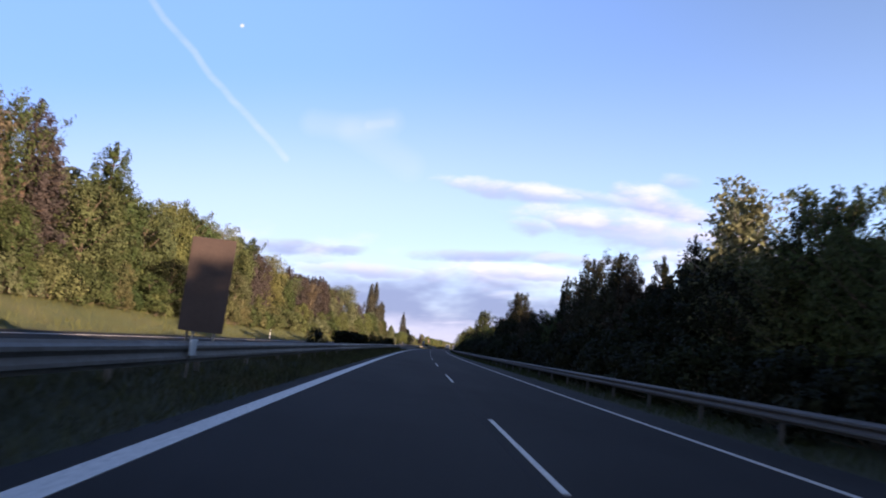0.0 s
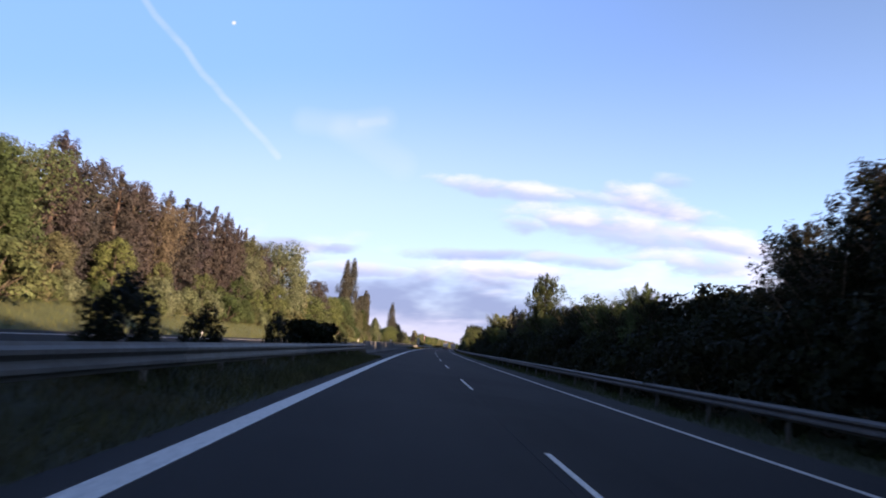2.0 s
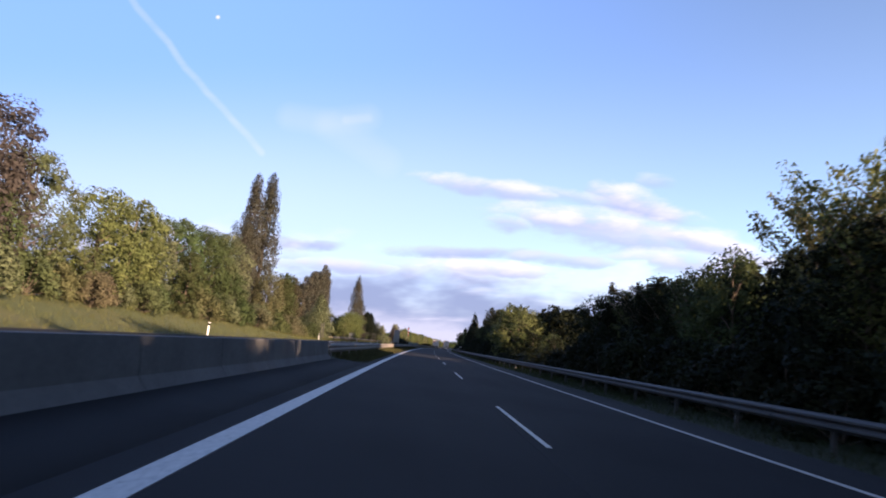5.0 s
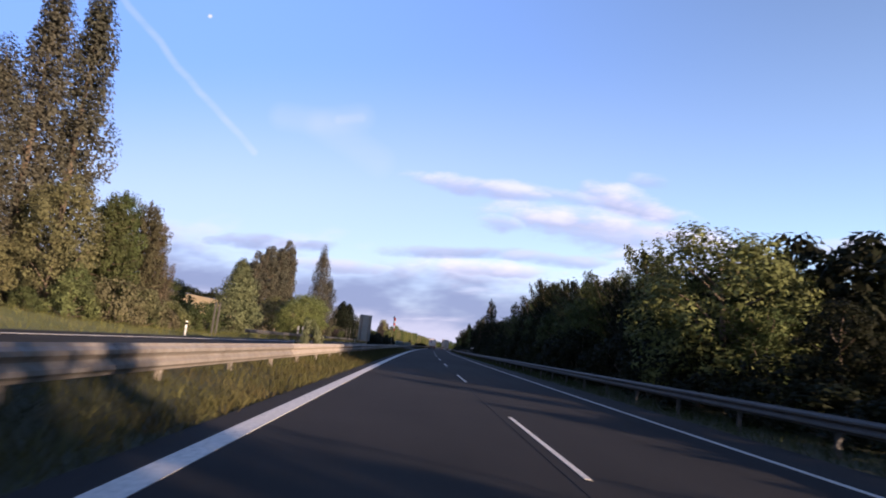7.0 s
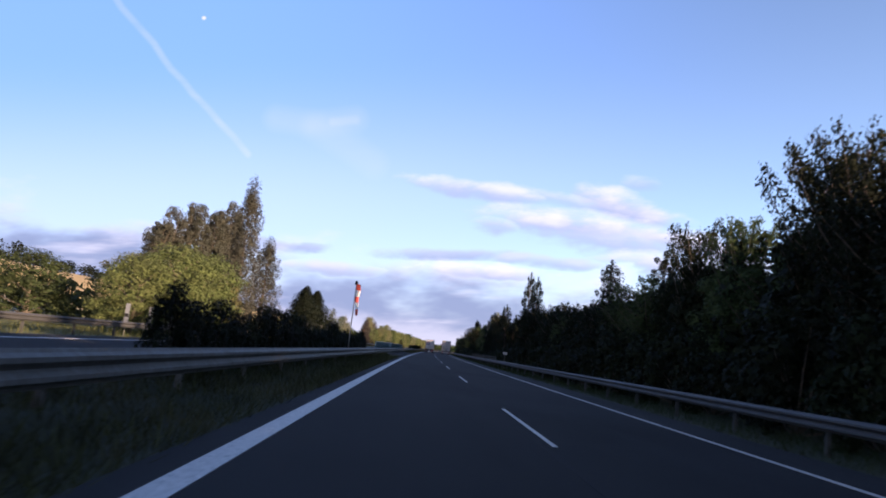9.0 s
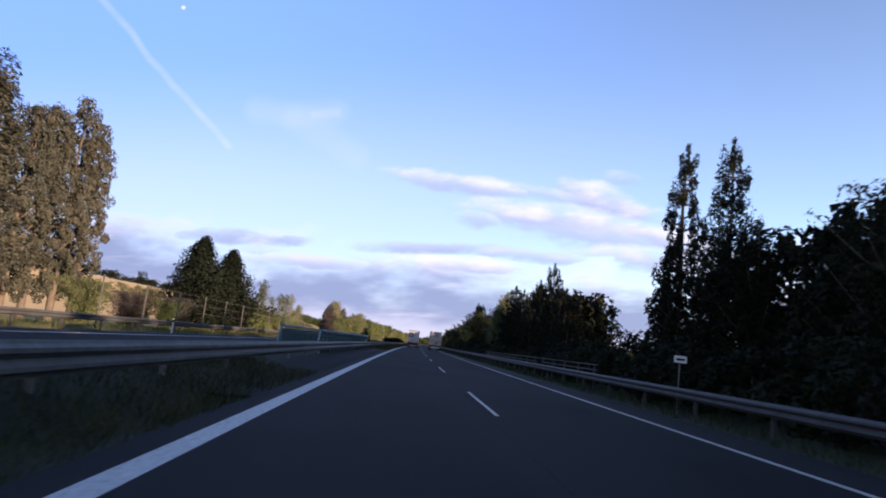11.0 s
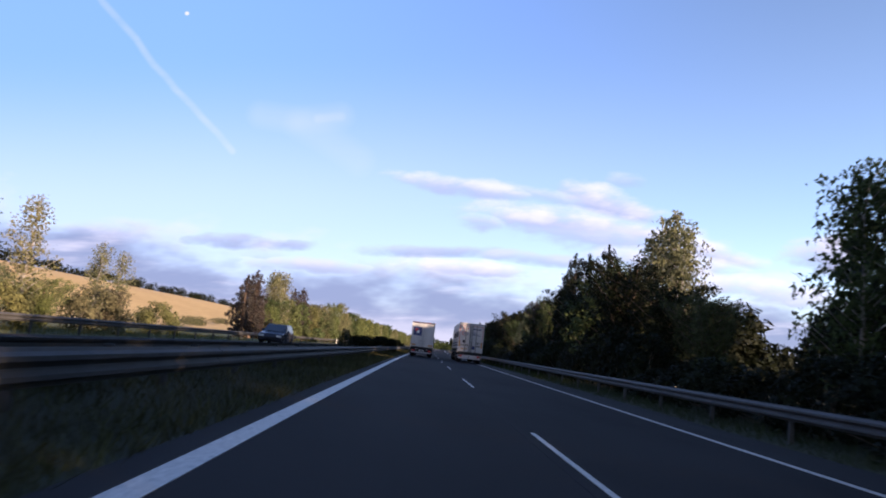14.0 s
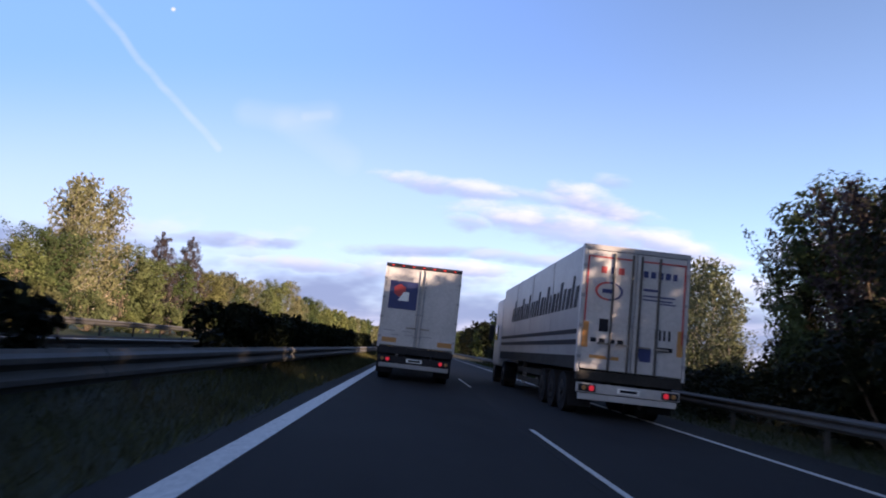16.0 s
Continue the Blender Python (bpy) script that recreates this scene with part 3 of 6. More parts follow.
def wire_fence(s0, s1, d, top):
    f = thing("wire_fence", "tall wire fence on thin dark steel posts", "fence")
    n = round((s1 - s0) / 6.0)
    for i in range(n + 1):
        s = s0 + (s1 - s0) * i / n
        cyl_part("post", at(s, d, land(s, d) - 0.3), at(s, d, top), 0.05, 0.045, STEEL_DARK, f, seg=8)
        if i:
            for z in (top - 0.1, top - 0.75, top - 1.4):
                cyl_part("wire", at(s0 + (s1 - s0) * (i - 1) / n, d, z), at(s, d, z), 0.011, 0.011, STEEL_DARK, f, seg=5)


wire_fence(372.0, 426.0, -14.7, 2.9)


def railing_right():
    p = thing("bridge_railing", "dark steel pipe railing on the bridge edge", "railing")
    d, s0, s1 = 10.75, 366.0, 412.0
    for z in (0.62, 0.88, 1.12):
        sweep_part("pipe", [(d - 0.025, z - 0.025), (d + 0.025, z - 0.025), (d + 0.025, z + 0.025), (d - 0.025, z + 0.025)], s0, s1, 3.0, STEEL_DARK, p)
    bm = bmesh.new()
    box(bm, -0.04, 0.04, -0.04, 0.04, -0.3, 1.12)
    post = bpy.data.meshes.new("post")
    bm.to_mesh(post)
    bm.free()
    post.materials.append(STEEL_DARK)
    for i in range(16):
        piece("post", post, None, p, m=stand(s0 + 3.0 * i + 0.5, d))


railing_right()


# ---- plants ----
def tube(points, radii, seg=7):
    verts, faces = [], []
    for i, (p, r) in enumerate(zip(points, radii)):
        p = Vector(p)
        d = (Vector(points[min(i + 1, len(points) - 1)]) - Vector(points[max(i - 1, 0)])).normalized()
        q = d.to_track_quat("Z", "Y")
        for k in range(seg):
            a = 2 * math.pi * k / seg
            verts.append(p + q @ Vector((r * math.cos(a), r * math.sin(a), 0)))
    for i in range(len(points) - 1):
        for k in range(seg):
            a, b = i * seg + k, i * seg + (k + 1) % seg
            faces.append((a, b, b + seg, a + seg))
    return verts, faces


def join_tubes(tubes):
    verts, faces = [], []
    for v, f in tubes:
        o = len(verts)
        verts += v
        faces += [tuple(i + o for i in q) for q in f]
    return verts, faces


def leaves(rng, centres, sizes, aspect, out=None, droop=0.0):
    """Small pointed leaves at the centres, turned at random (out: a lean away from the crown's middle)."""
    n = len(centres)
    nrm = rng.normal(size=(n, 3))
    if out is not None:
        nrm = nrm * 0.42 + out
    nrm[:, 2] += 0.25
    nrm /= np.linalg.norm(nrm, axis=1)[:, None] + 1e-9
    t = rng.normal(size=(n, 3))
    t[:, 2] -= droop
    t -= nrm * (t * nrm).sum(1)[:, None]
    t /= np.linalg.norm(t, axis=1)[:, None] + 1e-9
    b = np.cross(nrm, t)
    s = sizes[:, None]
    v = np.stack([centres - t * s * 0.5 + b * s * aspect * 0.55, centres - t * s * 0.5 - b * s * aspect * 0.55, centres + t * s * 0.62], 1).reshape(-1, 3)
    return v, np.arange(3 * n).reshape(-1, 3)


def leaf_mesh(name, v, f):
    me = bpy.data.meshes.new(name)
    me.vertices.add(len(v))
    me.vertices.foreach_set("co", v.astype(np.float32).ravel())
    me.loops.add(f.size)
    me.loops.foreach_set("vertex_index", f.astype(np.int32).ravel())
    me.polygons.add(len(f))
    me.polygons.foreach_set("loop_start", np.arange(0, f.size, f.shape[1], dtype=np.int32))
    me.polygons.foreach_set("loop_total", np.full(len(f), f.shape[1], dtype=np.int32))
    me.update(calc_edges=True)
    return me


def clump_cloud(rng, clumps, per, size, aspect, middle):
    """Leaves gathered in clumps (centre, radii)."""
    cs, outs = [], []
    for c, r in clumps:
        k = int(per * rng.uniform(0.75, 1.25))
        u = rng.normal(size=(k, 3))
        u /= np.linalg.norm(u, axis=1)[:, None]
        rad = rng.uniform(0.35, 1.05, size=(k, 1)) ** 0.6
        cs.append(np.array(c) + u * rad * np.array(r))
        away = np.array((c[0], c[1], (c[2] - middle) * 0.7))
        outs.append(u + 0.45 * away / (np.linalg.norm(away) + 0.3))
    cs, outs = np.concatenate(cs), np.concatenate(outs)
    sizes = size * rng.uniform(0.6, 1.35, len(cs))
    return leaves(rng, cs, sizes, aspect, outs * 0.9)


def broadleaf(seed, h, w, low=0.06, nclump=36, per=140, leaf=0.30):
    rng = np.random.default_rng(seed)
    tubes, clumps = [], []
    bend = rng.uniform(-0.3, 0.3, 2)
    trunk = [(bend[0] * k * k, bend[1] * k * k, h * 0.72 * k) for k in (0, 0.25, 0.5, 0.75, 1.0)]
    tubes.append(tube(trunk, [h * 0.022, h * 0.018, h * 0.013, h * 0.009, h * 0.003]))
    zc, rz = h * (1 + low) / 2, h * (1 - low) / 2 - 0.4
    for i in range(nclump):
        k = (i + 0.5) / nclump
        zz = 1 - 2 * k
        a = i * 2.39996 + rng.uniform(-0.5, 0.5)
        wid = math.sqrt(max(0.05, 1 - zz * zz)) if zz > -0.2 else math.sqrt(max(0.25, 1 - 0.55 * zz * zz))
        rr = (w / 2 - w * 0.10) * wid * rng.uniform(0.6, 1.12)
        c = (rr * math.cos(a), rr * math.sin(a), zc + rz * zz * rng.uniform(0.85, 1.06))
        cr = w * rng.uniform(0.075, 0.16)
        clumps.append((c, (cr, cr, cr * rng.uniform(0.7, 1.05))))
        if i % 4 == 0:
            zb = min(h * 0.65, max(h * 0.1, c[2] - rr * 0.9))
            k0 = zb / (h * 0.72)
            st = (bend[0] * k0 * k0, bend[1] * k0 * k0, zb)
            mid = tuple((p + q) / 2 + rng.uniform(-0.2, 0.2) for p, q in zip(st, c))
            tubes.append(tube([st, mid, c], [h * 0.008, h * 0.005, h * 0.002], 5))
    clumps += [((rng.uniform(-w, w) * 0.2, rng.uniform(-w, w) * 0.2, zc + rz * rng.uniform(-0.7, 0.7)), (w * 0.2,) * 3) for _ in range(5)]
    return join_tubes(tubes), clump_cloud(rng, clumps, per, leaf, 0.62, zc)


def poplar(seed, h, w, taper=2.6, tall=1.0):
    rng = np.random.default_rng(seed)
    tubes = [tube([(0, 0, h * k) for k in (0, 0.3, 0.6, 0.97)], [h * 0.017, h * 0.012, h * 0.007, h * 0.001])]
    clumps = []
    for i in range(64):
        k = 0.06 + 0.93 * (i + rng.uniform(0, 1)) / 64
        r = w / 2 * min(1.0, 0.45 + k * 2.2) * min(1.0, (1.03 - k) * taper) * rng.uniform(0.3, 0.9)
        a = i * 2.39996
        c = (r * math.cos(a), r * math.sin(a), h * k)
        wide_ = w * 0.15 * (1.0 if tall > 0.5 else min(1.0, 0.3 + (1.03 - k) * 2.2))
        clumps.append((c, (wide_, wide_, w * rng.uniform(0.3, 0.5) * tall)))
        if i % 5 == 0:
            tubes.append(tube([(0, 0, max(0.5, h * k - 2.5)), (c[0] * 0.8, c[1] * 0.8, h * k - 0.8), c], [0.06, 0.04, 0.015], 5))
    return join_tubes(tubes), clump_cloud(rng, clumps, 260, 0.21, 0.7, h / 2)


def spruce(seed, h, w):
    rng = np.random.default_rng(seed)
    tubes = [tube([(0, 0, h * k) for k in (0, 0.4, 0.8, 1.0)], [h * 0.018, h * 0.012, h * 0.005, 0.01])]
    cs = []
    for i in range(22):
        k = 0.05 + 0.95 * i / 22
        R = w / 2 * (1.02 - k) ** 0.8 * rng.uniform(0.85, 1.1)
        nb = 9 if k < 0.7 else 6
        for j in range(nb):
            a = 2 * math.pi * j / nb + rng.uniform(-0.4, 0.4) + i
            ln = R * rng.uniform(0.75, 1.12)
            z = h * k
            if j % 3 == 0:
                tubes.append(tube([(0, 0, z), (ln * math.cos(a), ln * math.sin(a), z - ln * 0.18)], [0.03, 0.008], 4))
            m = max(6, int(ln * 17))
            q = rng.uniform(0.15, 1.05, m)
            side = rng.normal(size=m) * 0.16 * (1.2 - q) * max(0.6, ln)
            x = q * ln * math.cos(a) - side * math.sin(a)
            y = q * ln * math.sin(a) + side * math.cos(a)
            zz = z - q * q * ln * 0.28 + rng.normal(size=m) * 0.07 + (0.12 if k > 0.9 else 0)
            cs.append(np.stack([x, y, zz], 1))
    cs.append(np.stack([rng.normal(size=40) * 0.08, rng.normal(size=40) * 0.08, h * rng.uniform(0.9, 1.03, 40)], 1))
    cs = np.concatenate(cs)
    return join_tubes(tubes), leaves(rng, cs, rng.uniform(0.24, 0.48, len(cs)), 0.42, None, 0.6)


def pine(seed, h, w, low=0.12, full=0.66, tufts=60, along=(0.6, 1.0)):
    """A pine: whorls of boughs that turn up at their ends, each with a few dense tufts, and a leading shoot."""
    rng = np.random.default_rng(seed)
    tubes = [tube([(0, 0, 0), (0.1, 0.05, h * 0.4), (0.0, 0.12, h * 0.75), (0.05, 0.05, h)], [h * 0.02, h * 0.015, h * 0.009, 0.015])]
    clumps = []
    for i in range(15):
        k = low + (0.93 - low) * (i / 14) ** 0.9
        n = 7 if k < 0.6 else 5 if k < 0.85 else 4
        for j in range(n):
            a = 2 * math.pi * (j + rng.uniform(-0.25, 0.25)) / n + i * 0.9
            R = w / 2 * (1.03 - k) ** full * rng.uniform(0.5, 1.15)
            foot = np.array((0.04, 0.06, h * k))
            tip = np.array((R * math.cos(a), R * math.sin(a), h * k + (0.12 + 0.35 * k) * R + rng.uniform(-0.1, 0.12)))
            bow = (foot + tip) / 2 - np.array((0, 0, 0.1 * R))
            tubes.append(tube([tuple(foot), tuple(bow), tuple(tip)], [0.035, 0.022, 0.01], 4))
            for q in along if R > 0.7 else (1.0,):
                c = foot * (1 - q) ** 2 + 2 * bow * q * (1 - q) + tip * q * q
                r = w * rng.uniform(0.042, 0.066)
                clumps.append((tuple(c + rng.normal(size=3) * 0.06), (r, r, r * rng.uniform(1.3, 2.2))))
    clumps += [((0.05, 0.05, h * q), (0.13, 0.13, 0.3)) for q in (0.93, 0.97, 1.01)]
    return join_tubes(tubes), clump_cloud(rng, clumps, tufts, 0.2, 0.32, h / 2)


def birch(seed, h, w, leafy=85):
    rng = np.random.default_rng(seed)
    tubes = [tube([(0, 0, 0), (0.15, 0.0, h * 0.35), (0.05, 0.15, h * 0.7), (0.1, 0.1, h)], [h * 0.012, h * 0.009, h * 0.005, 0.01])]
    cs = []
    for i in range(46):
        k = 0.22 + 0.78 * (i + rng.uniform(0, 1)) / 46
        R = w / 2 * (0.35 + 0.9 * math.sin(math.pi * min(1, (1.08 - k)))) * rng.uniform(0.3, 1.0)
        a = i * 2.39996
        tip = (R * math.cos(a), R * math.sin(a), h * k)
        tubes.append(tube([(0.08, 0.08, h * k - 0.7 * R - 0.2), tip], [0.03, 0.008], 4))
        m = leafy
        q = rng.uniform(0.2, 1.0, m)
        hang = rng.uniform(0, 1, m) ** 1.5
        cs.append(np.stack([tip[0] * q + rng.normal(size=m) * 0.16, tip[1] * q + rng.normal(size=m) * 0.16, tip[2] - hang * w * 0.28 + rng.normal(size=m) * 0.1], 1))
    cs = np.concatenate(cs)
    return join_tubes(tubes), leaves(rng, cs, rng.uniform(0.12, 0.24, len(cs)), 0.7, None, 0.7)


def ragged(seed, h, w, low=0.1, shoots=46):
    """A leafy tree of upward shoots, with an uneven, feathery outline."""
    rng = np.random.default_rng(seed)
    tubes = [tube([(0, 0, 0), (0.08, 0.03, h * 0.35), (0.0, 0.1, h * 0.7), (0.04, 0.0, h * 0.97)], [h * 0.018, h * 0.014, h * 0.008, 0.01])]
    cs, outs = [], []
    for i in range(shoots):
        k = low + (0.92 - low) * (i + rng.uniform(0, 1)) / shoots
        reach = w / 2 * (0.35 + 0.8 * math.sin(math.pi * min(1.0, 1.12 - k) ** 0.9)) * rng.uniform(0.55, 1.15)
        rise = reach * rng.uniform(0.6, 1.5) * (0.5 + 0.6 * k)
        a = i * 2.39996 + rng.uniform(-0.5, 0.5)
        d = np.array((math.cos(a), math.sin(a), 0.0))
        foot, tip = np.array((0.03, 0.03, h * k - 0.35 * rise)), d * reach + np.array((0, 0, min(h * rng.uniform(0.9, 1.0), h * k + 0.65 * rise)))
        bow = (foot + tip) / 2 + np.array((0, 0, -0.12 * reach))
        tubes.append(tube([tuple(foot), tuple(bow), tuple(tip)], [h * 0.006, h * 0.004, 0.008], 4))
        m = int(250 * rng.uniform(0.7, 1.3))
        q = rng.uniform(0.18, 1.01, m)[:, None]
        along = foot * (1 - q) ** 2 + 2 * bow * q * (1 - q) + tip * q * q
        fat = w * 0.1 * (1.15 - 0.88 * np.minimum(q, 1.0))
        off = np.clip(rng.normal(size=(m, 3)), -1.5, 1.5) * fat * np.array((1, 1, 0.8))
        cs.append(along + off)
        outs.append(off / (np.linalg.norm(off, axis=1)[:, None] + 0.05) + 0.4 * d)
    core = np.clip(rng.normal(size=(1500, 3)), -1.9, 1.9) * np.array((w * 0.15, w * 0.15, h * 0.17)) + np.array((0, 0, h * (0.45 + low * 0.5)))
    core = core[core[:, 2] > h * low * 0.5]
    cs.append(core)
    outs.append((core - core.mean(0)) / (np.linalg.norm(core - core.mean(0), axis=1)[:, None] + 0.1))
    cs, outs = np.concatenate(cs), np.concatenate(outs)
    return join_tubes(tubes), leaves(rng, cs, 0.019 * h * rng.uniform(0.6, 1.35, len(cs)), 0.6, outs * 0.8)


def shrub(seed, h, w):
    rng = np.random.default_rng(seed)
    tubes, clumps = [], []
    for i in range(19):
        k = (i + 0.5) / 19
        zz = 1 - k
        a = i * 2.39996 + rng.uniform(-0.5, 0.5)
        rr = (w / 2) * math.sqrt(max(0.04, 1 - zz * zz)) * rng.uniform(0.55, 0.95)
        c = (rr * math.cos(a), rr * math.sin(a), h * (0.12 + 0.78 * zz * rng.uniform(0.85, 1.1)))
        clumps.append((c, (w * 0.15, w * 0.15, h * 0.18)))
        if i % 2 == 0:
            tubes.append(tube([(0, 0, 0), (c[0] * 0.5, c[1] * 0.5, c[2] * 0.6), c], [0.04, 0.025, 0.008], 4))
    return join_tubes(tubes), clump_cloud(rng, clumps, 125, 0.195, 0.62, h / 2)


KINDS = {  # builder, height, width, bark, leaves
    "broad_a": (lambda: broadleaf(11, 11, 8.0, 0.06, 62, 170, 0.215), 11, 8.0, BARK), "broad_b": (lambda: broadleaf(12, 11, 7.0, 0.05, 70, 140, 0.22), 11, 7.0, BARK),
    "broad_c": (lambda: broadleaf(13, 11, 9.0, 0.04, 76, 160, 0.225), 11, 9.0, BARK), "broad_d": (lambda: broadleaf(14, 8, 6.0, 0.03, 54, 130, 0.19), 8, 6.0, BARK),
    "broad_e": (lambda: broadleaf(15, 8, 5.0, 0.03, 52, 125, 0.185), 8, 5.0, BARK), "broad_f": (lambda: broadleaf(16, 8, 5.5, 0.12, 52, 140, 0.17), 8, 5.5, BARK), "broad_g": (lambda: broadleaf(17, 20, 7.0, 0.1, 92, 165, 0.27), 20, 7.0, BARK), "broad_h": (lambda: broadleaf(18, 20, 6.4, 0.08, 84, 165, 0.27), 20, 6.4, BARK),
    "poplar_a": (lambda: poplar(21, 21, 4.6), 21, 4.6, BARK), "poplar_b": (lambda: poplar(22, 21, 5.2), 21, 5.2, BARK), "cone_b": (lambda: poplar(24, 9, 8.6, 1.1, 0.3), 9, 8.6, BARK), "cone_a": (lambda: poplar(23, 9, 7.4, 1.35, 0.36), 9, 7.4, BARK),
    "spruce_a": (lambda: spruce(31, 9, 5.2), 9, 5.2, BARK), "spruce_b": (lambda: spruce(32, 9, 4.4), 9, 4.4, BARK),
    "pine_a": (lambda: pine(41, 9, 4.2), 9, 4.2, BARK_PINE), "pine_b": (lambda: pine(42, 9, 3.6), 9, 3.6, BARK_PINE), "pine_c": (lambda: pine(43, 9, 4.6, 0.36), 9, 4.6, BARK_PINE), "pine_d": (lambda: pine(44, 9, 4.0, 0.66), 9, 4.0, BARK_PINE), "pine_e": (lambda: pine(45, 9, 5.4, 0.2, 0.42, 64, (0.45, 0.72, 1.0)), 9, 5.4, BARK_PINE), "pine_f": (lambda: pine(46, 9, 5.0, 0.24, 0.5, 60, (0.45, 0.72, 1.0)), 9, 5.0, BARK_PINE),
    "birch_a": (lambda: birch(51, 9, 4.2), 9, 4.2, BARK_WHITE), "birch_b": (lambda: birch(52, 9, 3.6), 9, 3.6, BARK_WHITE), "birch_c": (lambda: birch(53, 9, 3.2, 46), 9, 3.2, BARK_WHITE),
    "ragged_a": (lambda: ragged(71, 9, 5.4), 9, 5.4, BARK), "ragged_b": (lambda: ragged(72, 9, 4.2, 0.12, 40), 9, 4.2, BARK), "ragged_c": (lambda: ragged(73, 9, 6.4, 0.08, 54), 9, 6.4, BARK),
    "shrub_a": (lambda: shrub(61, 3, 4.0), 3, 4.0, BARK), "shrub_b": (lambda: shrub(62, 3, 4.6), 3, 4.6, BARK),
}
BUILT = {}
GROUP = {"broad": "roadside trees", "ragged": "roadside trees", "cone": "roadside trees", "poplar": "tall poplars", "spruce": "conifers", "pine": "conifers", "birch": "birches", "shrub": "roadside shrubs"}
NAME = {"broad": "broadleaf_tree", "ragged": "broadleaf_tree", "cone": "broadleaf_tree", "poplar": "poplar_tree", "spruce": "spruce_tree", "pine": "pine_tree", "birch": "birch_tree", "shrub": "shrub"}
CROWN, SPARE, JOINED = {}, {}, {}


def plant(kind, leaf, s, d, h, w=None, label="", turn=None, join="", slim=1.0):
    """A tree or shrub of height h and width w at a place beside the road."""
    build, h0, w0, bark = KINDS[kind]
    stem = kind.split("_")[0]
    k = h / h0
    kw = k if w is None else w / w0
    turn = rand.uniform(0, 360) if turn is None else turn
    m = stand(s, d, land(s, d) - 0.08, turn, (kw * slim, kw, k))
    key = (kind, leaf.name)
    if kind not in CROWN:
        (tv, tf), (lv, lf) = build()
        CROWN[kind] = (mesh_of("trunk", tv, tf, True), leaf_mesh("crown", lv, lf))
        CROWN[kind][0].materials.append(bark)
        SPARE[kind] = lv.reshape(-1, 3, 3)[::6]
    if join:
        q = SPARE[kind]
        q = (q - q.mean(1, keepdims=True)) * 2.6 + q.mean(1, keepdims=True)
        M = np.array(m)
        JOINED.setdefault((join, leaf.name), []).append(q.reshape(-1, 3) @ M[:3, :3].T + M[:3, 3])
        return None
    if key not in BUILT:
        crown = CROWN[kind][1].copy()
        crown.materials.append(leaf)
        BUILT[key] = crown
    root = thing(NAME[stem], label, "shrub" if stem == "shrub" else "tree", m, GROUP[stem])
    piece("trunk", CROWN[kind][0], None, root)
    piece("crown", BUILT[key], None, root)
    return root


rand = random.Random(7)
T_AUT = "broadleaf tree with olive and rusty autumn leaves on the bank"
T_GRN = "broadleaf tree behind the guard rail, mostly painted dark for shade"
SH_AUT = "low autumn shrub in dry grass"
SH_DRK = "dense shrub behind the guard rail, painted near-black for shade"

